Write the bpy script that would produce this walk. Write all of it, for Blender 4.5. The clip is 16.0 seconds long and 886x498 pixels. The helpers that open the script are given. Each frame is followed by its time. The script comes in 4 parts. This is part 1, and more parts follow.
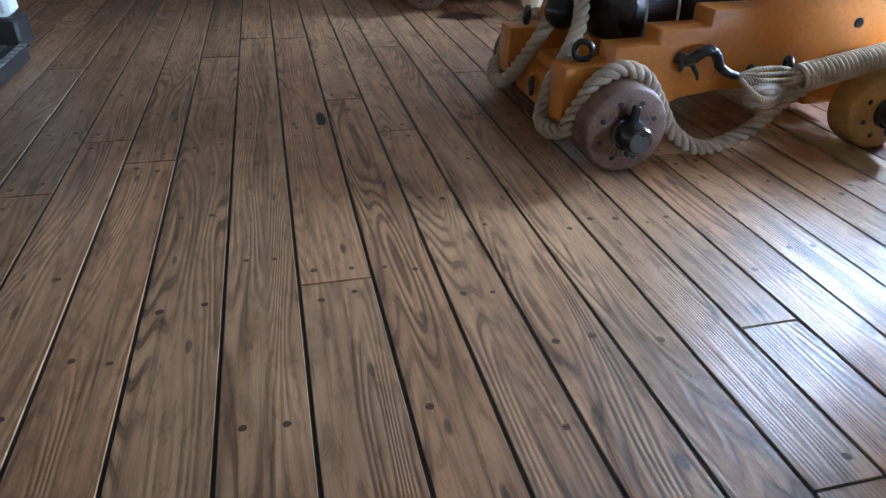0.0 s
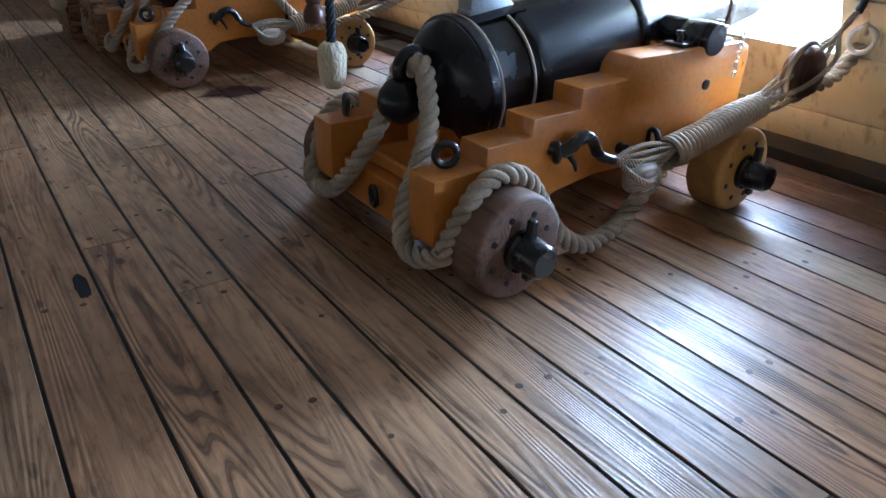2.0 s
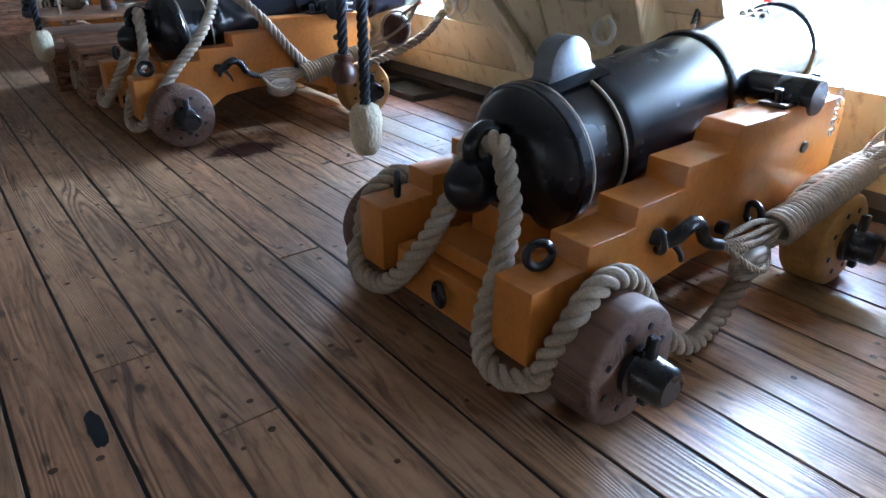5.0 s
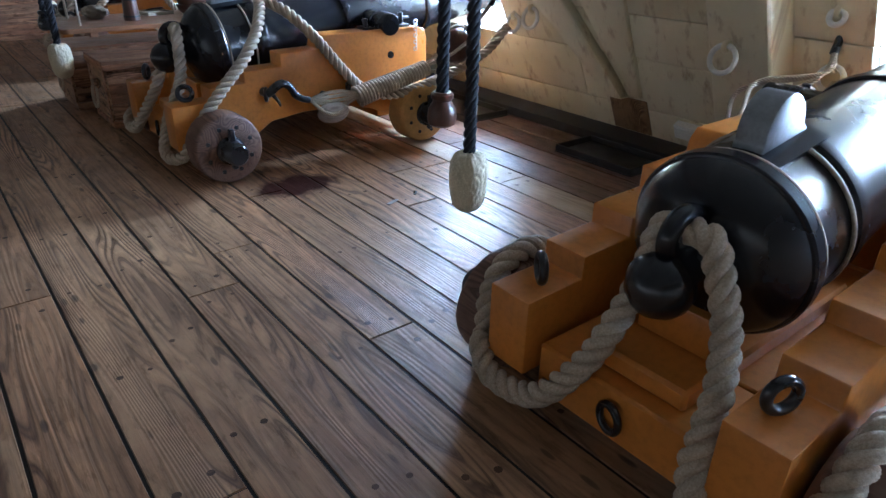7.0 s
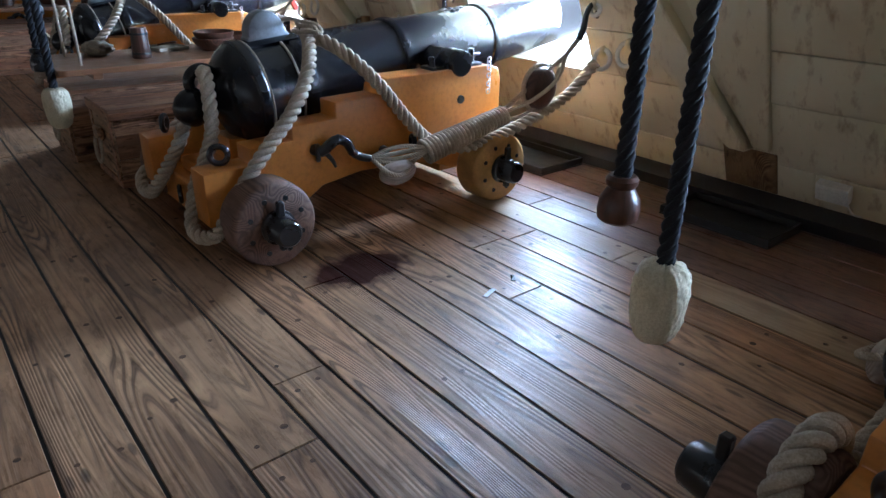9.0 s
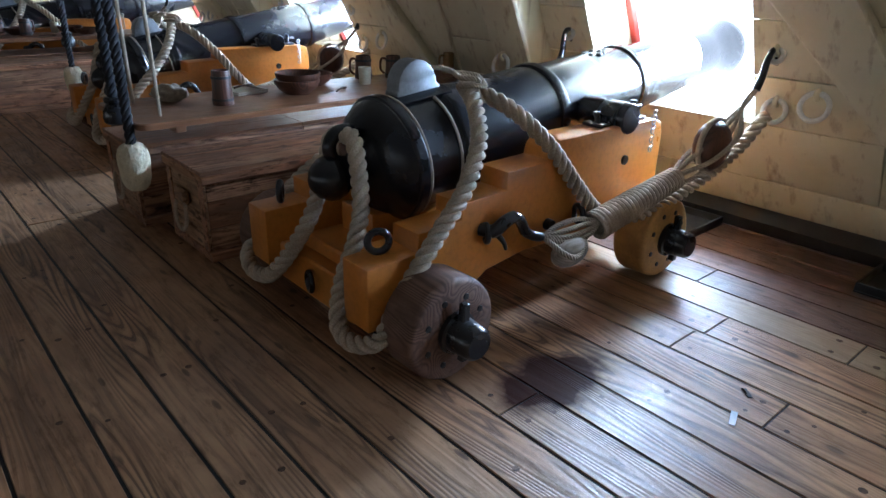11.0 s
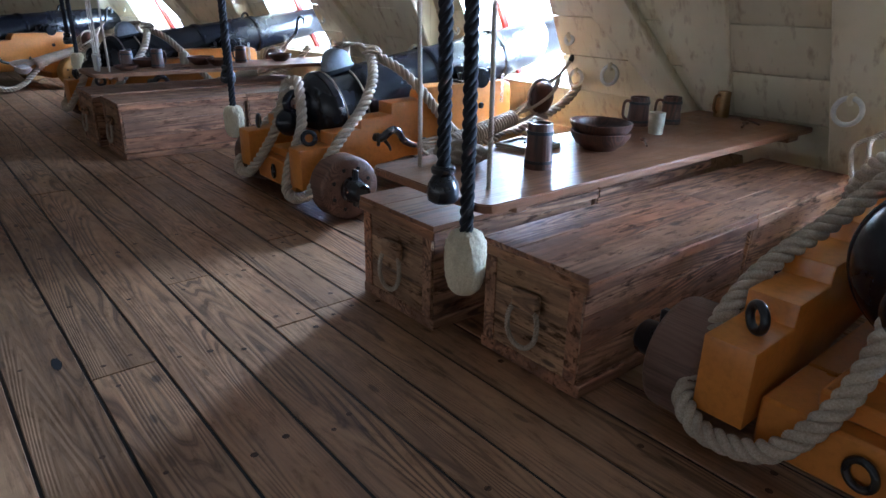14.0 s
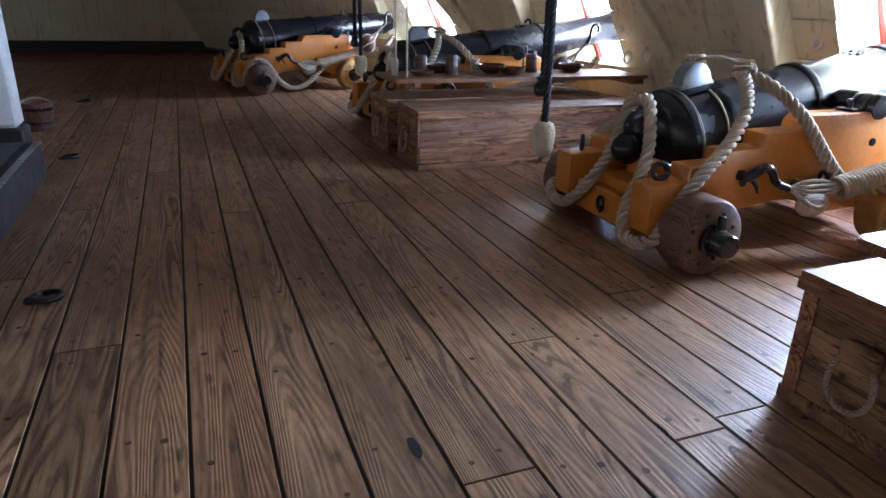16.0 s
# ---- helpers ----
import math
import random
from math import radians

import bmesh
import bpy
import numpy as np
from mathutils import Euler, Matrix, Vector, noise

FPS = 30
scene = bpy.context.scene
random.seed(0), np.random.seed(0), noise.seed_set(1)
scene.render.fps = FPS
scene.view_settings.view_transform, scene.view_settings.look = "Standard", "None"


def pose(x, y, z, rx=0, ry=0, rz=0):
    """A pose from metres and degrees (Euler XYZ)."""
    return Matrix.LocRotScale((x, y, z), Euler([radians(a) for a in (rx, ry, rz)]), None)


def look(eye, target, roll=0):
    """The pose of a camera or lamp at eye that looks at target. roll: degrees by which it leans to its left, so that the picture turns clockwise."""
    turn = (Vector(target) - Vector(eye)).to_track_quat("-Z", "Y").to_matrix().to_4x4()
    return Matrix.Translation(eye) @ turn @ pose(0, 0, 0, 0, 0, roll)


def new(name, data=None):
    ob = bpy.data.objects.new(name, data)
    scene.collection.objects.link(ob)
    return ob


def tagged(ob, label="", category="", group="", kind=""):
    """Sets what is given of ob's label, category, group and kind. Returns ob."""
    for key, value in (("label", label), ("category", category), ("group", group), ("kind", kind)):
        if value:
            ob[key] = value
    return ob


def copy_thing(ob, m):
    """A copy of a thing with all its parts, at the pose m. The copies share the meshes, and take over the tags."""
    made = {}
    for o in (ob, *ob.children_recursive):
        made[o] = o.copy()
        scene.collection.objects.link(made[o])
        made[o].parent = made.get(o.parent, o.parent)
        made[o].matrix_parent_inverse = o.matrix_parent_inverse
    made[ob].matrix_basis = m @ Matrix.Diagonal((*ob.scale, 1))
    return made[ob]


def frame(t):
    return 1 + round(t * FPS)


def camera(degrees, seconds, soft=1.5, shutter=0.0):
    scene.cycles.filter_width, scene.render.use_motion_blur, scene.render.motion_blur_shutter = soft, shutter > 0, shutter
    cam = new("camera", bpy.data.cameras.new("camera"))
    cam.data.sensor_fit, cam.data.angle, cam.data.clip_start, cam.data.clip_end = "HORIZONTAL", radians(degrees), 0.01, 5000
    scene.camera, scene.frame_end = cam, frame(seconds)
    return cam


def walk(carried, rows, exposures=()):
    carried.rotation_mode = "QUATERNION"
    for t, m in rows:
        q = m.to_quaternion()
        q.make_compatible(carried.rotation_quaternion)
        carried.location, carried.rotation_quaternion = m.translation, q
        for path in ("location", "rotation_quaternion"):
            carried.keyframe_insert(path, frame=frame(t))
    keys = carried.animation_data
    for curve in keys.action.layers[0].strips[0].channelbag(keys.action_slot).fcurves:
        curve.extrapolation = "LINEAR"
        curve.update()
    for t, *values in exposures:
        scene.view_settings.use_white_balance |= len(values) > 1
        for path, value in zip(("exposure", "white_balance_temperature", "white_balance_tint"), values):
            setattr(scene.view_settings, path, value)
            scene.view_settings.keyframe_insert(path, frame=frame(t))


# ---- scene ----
cam = camera(68.4, 16.0)
PATH = [
    (0, (-0.466, -3.284, 1.32), (-0.033, -1.64, 0.267), 1.6),
    (0.5, (-0.427, -3.083, 1.369), (0.399, -1.573, 0.352), 1.8),
    (1, (-0.374, -2.807, 1.387), (0.598, -1.367, 0.397), 1.8),
    (1.5, (-0.401, -2.512, 1.378), (0.612, -1.089, 0.403), 1.9),
    (2, (-0.431, -2.245, 1.346), (0.629, -0.839, 0.398), 2.0),
    (2.5, (-0.374, -1.935, 1.356), (0.711, -0.537, 0.425), 1.9),
    (3, (-0.397, -1.73, 1.351), (0.705, -0.33, 0.443), 2.0),
    (3.2, (-0.433, -1.708, 1.349), (0.678, -0.302, 0.46), 2.2),
    (5.3, (-0.391, -1.585, 1.42), (0.722, -0.182, 0.53), 0.7),
    (5.5, (-0.419, -1.501, 1.424), (0.696, -0.101, 0.532), 0.9),
    (6, (-0.479, -1.302, 1.457), (0.643, 0.091, 0.562), 1.1),
    (6.5, (-0.455, -1.076, 1.455), (0.671, 0.313, 0.56), 1.1),
    (7, (-0.417, -0.843, 1.473), (0.704, 0.547, 0.572), 1.2),
    (7.5, (-0.373, -0.62, 1.473), (0.74, 0.779, 0.576), 1.1),
    (8, (-0.349, -0.423, 1.466), (0.784, 0.974, 0.592), 1.0),
    (8.5, (-0.287, -0.094, 1.429), (0.863, 1.3, 0.572), 1.0),
    (8.7, (-0.27, 0.034, 1.425), (0.885, 1.428, 0.574), 1.0),
    (10.8, (-0.484, 1.213, 1.475), (0.731, 2.586, 0.676), 1.2),
    (11, (-0.518, 1.334, 1.466), (0.702, 2.708, 0.677), 1.4),
    (11.5, (-0.634, 1.655, 1.446), (0.584, 3.048, 0.689), 1.3),
    (12, (-0.714, 1.999, 1.382), (0.506, 3.402, 0.643), 1.1),
    (12.5, (-0.858, 2.351, 1.356), (0.354, 3.764, 0.623), 1.4),
    (13, (-0.987, 2.625, 1.358), (0.21, 4.053, 0.633), 1.4),
    (13.5, (-0.998, 2.907, 1.392), (0.198, 4.335, 0.664), 1.3),
    (14, (-1.057, 3.232, 1.404), (0.134, 4.664, 0.677), 1.1),
    (14.5, (-1.198, 3.535, 1.39), (-0.037, 4.997, 0.672), 1.4),
    (15, (-1.261, 3.8, 1.359), (-0.125, 5.283, 0.643), 1.5),
    (15.5, (-1.278, 4.122, 1.333), (-0.265, 5.691, 0.617), 1.5),
    (16, (-1.365, 4.323, 1.336), (-0.675, 6.058, 0.621), 1.6),
]
EXPOSURES = [(0, 0.4, 5350, 12), (1, 0.02, 5200, 10), (2.5, 0.2, 5150, 11), (5.5, 0.33, 5100, 12), (8.5, 0.07, 5150, 12), (11, -0.08, 5350, 12), (12.5, 0.6, 5050, 13), (14.5, 0.58, 5050, 15), (16, 0.62, 5550, 20)]
walk(cam, [(t, look(e, g, r)) for t, e, g, r in PATH], EXPOSURES)

# ---- light ----
PORTS = [-7.3, -3.65, -0.02, 3.60, 7.47, 11.2, 14.6]
world = bpy.data.worlds.new("World")
scene.world = world
world.use_nodes = True
wn = world.node_tree
sky = wn.nodes.new("ShaderNodeTexSky")
sky.sky_type, sky.sun_disc = "NISHITA", False
sky.sun_elevation, sky.sun_rotation = radians(40), radians(70)
wn.links.new(sky.outputs[0], wn.nodes["Background"].inputs[0])
wn.nodes["Background"].inputs[1].default_value = 0.1


def wx(y):
    """Inner face of the ship's side at deck level; it draws in towards the bow."""
    return 3.62 - 0.03 * max(0.0, y - 9.5) ** 2


def port_lamp(x, y, z, turn, watts, colour, tilt, sx=1.0, sz=0.85):
    lamp = bpy.data.lights.new("port_daylight", "AREA")
    lamp.shape, lamp.size, lamp.size_y, lamp.energy = "RECTANGLE", sx, sz, watts
    lamp.color = colour
    ob = new("port_daylight", lamp)
    ob.matrix_world = pose(x, y, z, 90 - tilt, 0, turn)
    return ob


for py in PORTS:
    port_lamp(wx(py) - 0.10, py - 0.40, 1.22, 90, 365.0 if py < 10 else 80.0, (0.66, 0.83, 1.0), -13.0, 0.82, 0.62)
    # Unseen far-side ports: weak warm lamps added as fill across the deck.
    port_lamp(-11.7, py - 0.14, 1.12, -90, 13.0, (1.0, 0.92, 0.80), 0.0)

# bright overcast air outside the ports
air = bpy.data.materials.new("bright_air")
air.use_nodes = True
air.node_tree.nodes["Principled BSDF"].inputs["Emission Color"].default_value = (0.85, 0.93, 1.0, 1)
air.node_tree.nodes["Principled BSDF"].inputs["Emission Strength"].default_value = 7.0
air_mesh = bpy.data.meshes.new("backdrop")
air_mesh.from_pydata([(7.0, -16, -3), (7.0, 30, -3), (7.0, 30, 9), (7.0, -16, 9)], [], [(0, 1, 2, 3)])
air_mesh.materials.append(air)
tagged(new("backdrop", air_mesh), "bright hazy daylight outside the gunports", "sky", kind="structure")

# ---- materials ----
def nodes(name):
    m = bpy.data.materials.new(name)
    m.use_nodes = True
    return m, m.node_tree, m.node_tree.nodes["Principled BSDF"]


def N(t, kind, **kw):
    n = t.nodes.new(kind)
    for k, v in kw.items():
        n.inputs[k.replace("_", " ")].default_value = v
    return n


def ramp(t, fac, stops):
    r = t.nodes.new("ShaderNodeValToRGB")
    e = r.color_ramp.elements
    while len(e) < len(stops):
        e.new(0.5)
    for el, (p, c) in zip(e, stops):
        el.position, el.color = p, (*c, 1) if len(c) == 3 else c
    t.links.new(fac, r.inputs[0])
    return r


def bump(t, bsdf, height, strength, dist):
    b = N(t, "ShaderNodeBump", Strength=strength, Distance=dist)
    t.links.new(height, b.inputs["Height"])
    t.links.new(b.outputs[0], bsdf.inputs["Normal"])


def mix(t, a, b, fac, mode="MIX"):
    m = t.nodes.new("ShaderNodeMix")
    m.data_type, m.blend_type = "RGBA", mode
    for s, v in ((m.inputs[0], fac), (m.inputs[6], a), (m.inputs[7], b)):
        if hasattr(v, "is_output"):
            t.links.new(v, s)
        else:
            s.default_value = v if isinstance(v, float) else (*v, 1)
    return m.outputs[2]


def coords(t, scale=(1, 1, 1), shift_random=False):
    tc = t.nodes.new("ShaderNodeTexCoord")
    mp = t.nodes.new("ShaderNodeMapping")
    mp.inputs["Scale"].default_value = scale
    t.links.new(tc.outputs["Object"], mp.inputs["Vector"])
    if shift_random:
        oi = t.nodes.new("ShaderNodeObjectInfo")
        mul = t.nodes.new("ShaderNodeMath")
        mul.operation = "MULTIPLY"
        mul.inputs[1].default_value = 37.0
        t.links.new(oi.outputs["Random"], mul.inputs[0])
        cb = t.nodes.new("ShaderNodeCombineXYZ")
        t.links.new(mul.outputs[0], cb.inputs[0])
        t.links.new(mul.outputs[0], cb.inputs[2])
        t.links.new(cb.outputs[0], mp.inputs["Location"])
    return mp.outputs[0]


def plain(name, colour, rough=0.5, metal=0.0, var=0.25, scale=6.0, bumps=0.15, dist=0.004, fine=60.0, coat=0.0):
    """A surface of one colour with stains, fine grain and relief."""
    m, t, b = nodes(name)
    v = coords(t)
    n1 = N(t, "ShaderNodeTexNoise", Scale=scale, Detail=5.0, Roughness=0.6)
    n2 = N(t, "ShaderNodeTexNoise", Scale=fine, Detail=4.0, Roughness=0.6)
    t.links.new(v, n1.inputs["Vector"])
    t.links.new(v, n2.inputs["Vector"])
    dark = tuple(c * (1 - var) for c in colour)
    lite = tuple(min(1, c * (1 + var)) for c in colour)
    r = ramp(t, n1.outputs[0], [(0.3, dark), (0.7, lite)])
    c = mix(t, r.outputs[0], tuple(c * 0.7 for c in colour), ramp(t, n2.outputs[0], [(0.45, (0, 0, 0)), (0.75, (0.6, 0.6, 0.6))]).outputs[0])
    t.links.new(c, b.inputs["Base Color"])
    rr = ramp(t, n1.outputs[0], [(0.3, (rough * 0.8,) * 3), (0.7, (min(1, rough * 1.25),) * 3)])
    t.links.new(rr.outputs[0], b.inputs["Roughness"])
    b.inputs["Metallic"].default_value = metal
    b.inputs["Coat Weight"].default_value = coat
    b.inputs["Coat Roughness"].default_value = 0.15
    bump(t, b, n2.outputs[0], bumps, dist)
    return m


def wood(name, light, mid, dark, axis="Y", rings=9.0, rough=0.5, knots=True, wear=0.35, tint=0.25, relief=0.35, stain=False, gloss=0.5):
    """Flat-sawn boards: long arching grain, knots and grey wear; each piece differs."""
    m, t, b = nodes(name)
    long = {"X": (0.085, 1, 1), "Y": (1, 0.085, 1), "Z": (1, 1, 0.085)}[axis]
    v = coords(t, long, True)
    warp = N(t, "ShaderNodeTexNoise", Scale=4.2, Detail=1.6, Roughness=0.45)
    t.links.new(v, warp.inputs["Vector"])
    # growth rings: contours of a slow noise field stretched along the board
    mul = t.nodes.new("ShaderNodeMath")
    mul.operation = "MULTIPLY"
    mul.inputs[1].default_value = rings * 4.6
    t.links.new(warp.outputs[0], mul.inputs[0])
    fr = t.nodes.new("ShaderNodeMath")
    fr.operation = "PINGPONG"
    fr.inputs[1].default_value = 0.5
    t.links.new(mul.outputs[0], fr.inputs[0])
    fib = N(t, "ShaderNodeTexNoise", Scale=26.0, Detail=6.0, Roughness=0.65)
    fv = coords(t, tuple(1 if q == 1 else 0.035 for q in long), True)
    t.links.new(fv, fib.inputs["Vector"])
    big = N(t, "ShaderNodeTexNoise", Scale=1.7, Detail=4.0, Roughness=0.6)
    bv = coords(t, (1, 1, 1), True)
    t.links.new(bv, big.inputs["Vector"])
    ringc = ramp(t, fr.outputs[0], [(0.0, tuple(0.3 * m + 0.7 * d for m, d in zip(mid, dark))), (0.09, dark), (0.22, mid), (0.5, light)])
    pn = N(t, "ShaderNodeTexNoise", Scale=6.5, Detail=3.0, Roughness=0.5)
    t.links.new(v, pn.inputs["Vector"])
    patch = ramp(t, pn.outputs[0], [(0.46, (0, 0, 0)), (0.58, (1, 1, 1))])
    # grain shows in patches, elsewhere the surface is worn smooth
    base = mix(t, mix(t, mid, light, fib.outputs[0]), ringc.outputs[0], mix(t, (0.14,) * 3, (0.92,) * 3, patch.outputs[0]))
    fibc = mix(t, base, dark, ramp(t, fib.outputs[0], [(0.50, (0, 0, 0)), (0.68, (0.85, 0.85, 0.85))]).outputs[0])
    col = fibc
    if knots:
        vo = N(t, "ShaderNodeTexVoronoi", Scale=3.4)
        kv = coords(t, tuple(1 if q == 1 else 0.55 for q in long), True)
        t.links.new(kv, vo.inputs["Vector"])
        kk = ramp(t, vo.outputs["Distance"], [(0.0, (1, 1, 1)), (0.045, (0.95, 0.95, 0.95)), (0.06, (0.4, 0.4, 0.4)), (0.10, (0.0, 0.0, 0.0))])
        col = mix(t, col, tuple(c * 0.45 for c in dark), kk.outputs[0])
        v2 = N(t, "ShaderNodeTexVoronoi", Scale=13.0)
        t.links.new(coords(t, tuple(1 if q == 1 else 0.3 for q in long), True), v2.inputs["Vector"])
        k2 = ramp(t, v2.outputs["Distance"], [(0.0, (0.95, 0.95, 0.95)), (0.12, (0.7, 0.7, 0.7)), (0.17, (0, 0, 0))])
        only = ramp(t, v2.outputs["Color"], [(0.42, (0, 0, 0)), (0.5, (1, 1, 1))])
        col = mix(t, col, tuple(c * 0.6 for c in dark), mix(t, (0, 0, 0), k2.outputs[0], only.outputs[0]))
    oi = t.nodes.new("ShaderNodeObjectInfo")
    toned = mix(t, col, mix(t, mid, dark, 0.5), ramp(t, big.outputs[0], [(0.45, (0, 0, 0)), (0.68, (0.5, 0.5, 0.5))]).outputs[0])
    col = toned
    hue = ramp(t, oi.outputs["Random"], [(0.0, (1 - tint, 1 - tint * 1.1, 1 - tint * 1.2)), (0.5, (1, 1, 1)), (1.0, (1 - tint * 0.3, 1 - tint * 0.7, 1 - tint * 0.9))])
    col = mix(t, col, hue.outputs[0], 1.0, "MULTIPLY")
    dirt = N(t, "ShaderNodeTexNoise", Scale=5.0, Detail=8.0, Roughness=0.7)
    t.links.new(bv, dirt.inputs["Vector"])
    dm = ramp(t, dirt.outputs[0], [(0.5, (0, 0, 0)), (0.72, (wear,) * 3)])
    col = mix(t, col, tuple(c * 0.5 for c in mid), dm.outputs[0])
    if knots:
        # small dents and splinters filled with old dirt, in drifts
        dents = N(t, "ShaderNodeTexNoise", Scale=27.0, Detail=6.0, Roughness=0.7, Distortion=0.3)
        t.links.new(coords(t, tuple(1 if q == 1 else 0.22 for q in long), True), dents.inputs["Vector"])
        dd = ramp(t, dents.outputs[0], [(0.52, (0, 0, 0)), (0.63, (wear,) * 3)])
        col = mix(t, col, tuple(c * 0.55 for c in dark), dd.outputs[0])
        smear = N(t, "ShaderNodeTexNoise", Scale=7.0, Detail=4.0, Roughness=0.6)
        t.links.new(coords(t, tuple(1 if q == 1 else 0.2 for q in long), True), smear.inputs["Vector"])
        col = mix(t, col, mix(t, mid, dark, 0.72), ramp(t, smear.outputs[0], [(0.47, (0, 0, 0)), (0.62, (wear, wear, wear))]).outputs[0])
    if stain:
        # a spilt red-brown stain beside the second gun
        ob_v = t.nodes.new("ShaderNodeNewGeometry").outputs["Position"]
        oval = t.nodes.new("ShaderNodeMapping")
        oval.inputs["Scale"].default_value = (0.65, 1, 1)
        t.links.new(ob_v, oval.inputs["Vector"])
        dist = N(t, "ShaderNodeVectorMath")
        dist.operation = "DISTANCE"
        dist.inputs[1].default_value = (0.80, 2.64, 0.0)
        t.links.new(oval.outputs[0], dist.inputs[0])
        edge = N(t, "ShaderNodeTexNoise", Scale=7.0, Detail=5.0)
        t.links.new(ob_v, edge.inputs["Vector"])
        add = t.nodes.new("ShaderNodeMath")
        add.operation = "MULTIPLY_ADD"
        add.inputs[1].default_value = 0.22
        t.links.new(edge.outputs[0], add.inputs[0])
        t.links.new(dist.outputs["Value"], add.inputs[2])
        sm = ramp(t, add.outputs[0], [(0.23, (0.97, 0.97, 0.97)), (0.31, (0, 0, 0))])
        col = mix(t, col, (0.03, 0.008, 0.007), sm.outputs[0])
    t.links.new(col, b.inputs["Base Color"])
    rr = ramp(t, dirt.outputs[0], [(0.3, (rough * 0.75,) * 3), (0.75, (min(1, rough * 1.3),) * 3)])
    t.links.new(rr.outputs[0], b.inputs["Roughness"])
    b.inputs["Specular IOR Level"].default_value = gloss
    if knots:
        # dirt in the dents takes the shine away
        sheen = mix(t, (gloss,) * 3, (0.06,) * 3, dd.outputs[0])
        if stain:
            sheen = mix(t, sheen, (0.05,) * 3, sm.outputs[0])
        t.links.new(sheen, b.inputs["Specular IOR Level"])
    hsum = t.nodes.new("ShaderNodeMath")
    hsum.operation = "ADD"
    t.links.new(fib.outputs[0], hsum.inputs[0])
    t.links.new(fr.outputs[0], hsum.inputs[1])
    bump(t, b, hsum.outputs[0], relief, 0.003)
    return m


def rope_mat(name, light, dark):
    m, t, b = nodes(name)
    v = coords(t)
    n1 = N(t, "ShaderNodeTexNoise", Scale=140.0, Detail=5.0, Roughness=0.7)
    n2 = N(t, "ShaderNodeTexNoise", Scale=9.0, Detail=4.0, Roughness=0.6)
    t.links.new(v, n1.inputs["Vector"])
    t.links.new(v, n2.inputs["Vector"])
    c = mix(t, dark, light, ramp(t, n1.outputs[0], [(0.3, (0, 0, 0)), (0.6, (1, 1, 1))]).outputs[0])
    c = mix(t, c, tuple(q * 0.75 for q in dark), ramp(t, n2.outputs[0], [(0.5, (0, 0, 0)), (0.75, (0.7, 0.7, 0.7))]).outputs[0])
    t.links.new(c, b.inputs["Base Color"])
    b.inputs["Roughness"].default_value = 0.85
    bump(t, b, n1.outputs[0], 0.5, 0.003)
    return m


def gun_black():
    """Smooth glossy black paint over cast iron."""
    m, t, b = nodes("black_gun_paint")
    v = coords(t)
    n1 = N(t, "ShaderNodeTexNoise", Scale=4.0, Detail=6.0, Roughness=0.6)
    n2 = N(t, "ShaderNodeTexNoise", Scale=90.0, Detail=3.0, Roughness=0.6)
    t.links.new(v, n1.inputs["Vector"])
    t.links.new(v, n2.inputs["Vector"])
    t.links.new(ramp(t, n1.outputs[0], [(0.3, (0.006, 0.006, 0.009)), (0.7, (0.011, 0.011, 0.015))]).outputs[0], b.inputs["Base Color"])
    t.links.new(ramp(t, n1.outputs[0], [(0.3, (0.23,) * 3), (0.7, (0.29,) * 3)]).outputs[0], b.inputs["Roughness"])
    bump(t, b, n2.outputs[0], 0.05, 0.001)
    return m


DECK = wood("scrubbed_deck_pine", (0.64, 0.385, 0.20), (0.51, 0.285, 0.145), (0.09, 0.036, 0.015), "Y", rings=7.0, rough=0.44, wear=0.36, tint=0.32, relief=0.6, stain=True, gloss=0.8)
DECK_PALE = wood("newer_deck_pine", (0.50, 0.36, 0.22), (0.42, 0.29, 0.17), (0.24, 0.15, 0.08), "Y", rough=0.45, wear=0.25, gloss=0.8)
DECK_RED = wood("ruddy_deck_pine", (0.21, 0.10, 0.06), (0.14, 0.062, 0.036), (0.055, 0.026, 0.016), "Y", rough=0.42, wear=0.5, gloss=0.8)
CHEST = wood("rough_chest_pine", (0.66, 0.38, 0.21), (0.44, 0.215, 0.115), (0.07, 0.034, 0.02), "X", rough=0.55, wear=0.85, tint=0.42, rings=7.0)
CHEST_END = wood("rough_chest_pine_end", (0.62, 0.38, 0.20), (0.44, 0.245, 0.125), (0.08, 0.04, 0.022), "Y", rough=0.55, wear=0.9, tint=0.5, rings=7.0)
TABLE = wood("oiled_table_pine", (0.36, 0.18, 0.09), (0.27, 0.125, 0.06), (0.13, 0.06, 0.03), "X", rough=0.38, wear=0.25, tint=0.1)
TRUCK = wood("worn_elm_truck", (0.24, 0.135, 0.09), (0.165, 0.088, 0.06), (0.07, 0.035, 0.022), "Y", rough=0.65, wear=0.6, knots=False, tint=0.12)
TURNED = wood("turned_dark_wood", (0.15, 0.062, 0.036), (0.095, 0.038, 0.022), (0.03, 0.015, 0.01), "Z", rough=0.4, knots=False)
TAR = plain("tarred_oakum", (0.012, 0.012, 0.014), 0.45, var=0.4)
OCHRE = plain("ochre_oil_paint", (0.60, 0.215, 0.028), 0.34, var=0.10, scale=3.0, bumps=0.08, fine=35.0, coat=0.25)
YELLOW = plain("yellow_truck_paint", (0.55, 0.30, 0.09), 0.5, var=0.25, scale=9.0)
BLACK = gun_black()
IRON = plain("black_japanned_iron", (0.012, 0.012, 0.014), 0.28, var=0.3, bumps=0.1, coat=0.3)
LEAD = plain("sheet_lead", (0.20, 0.21, 0.23), 0.45, metal=0.4, var=0.25, scale=12.0)
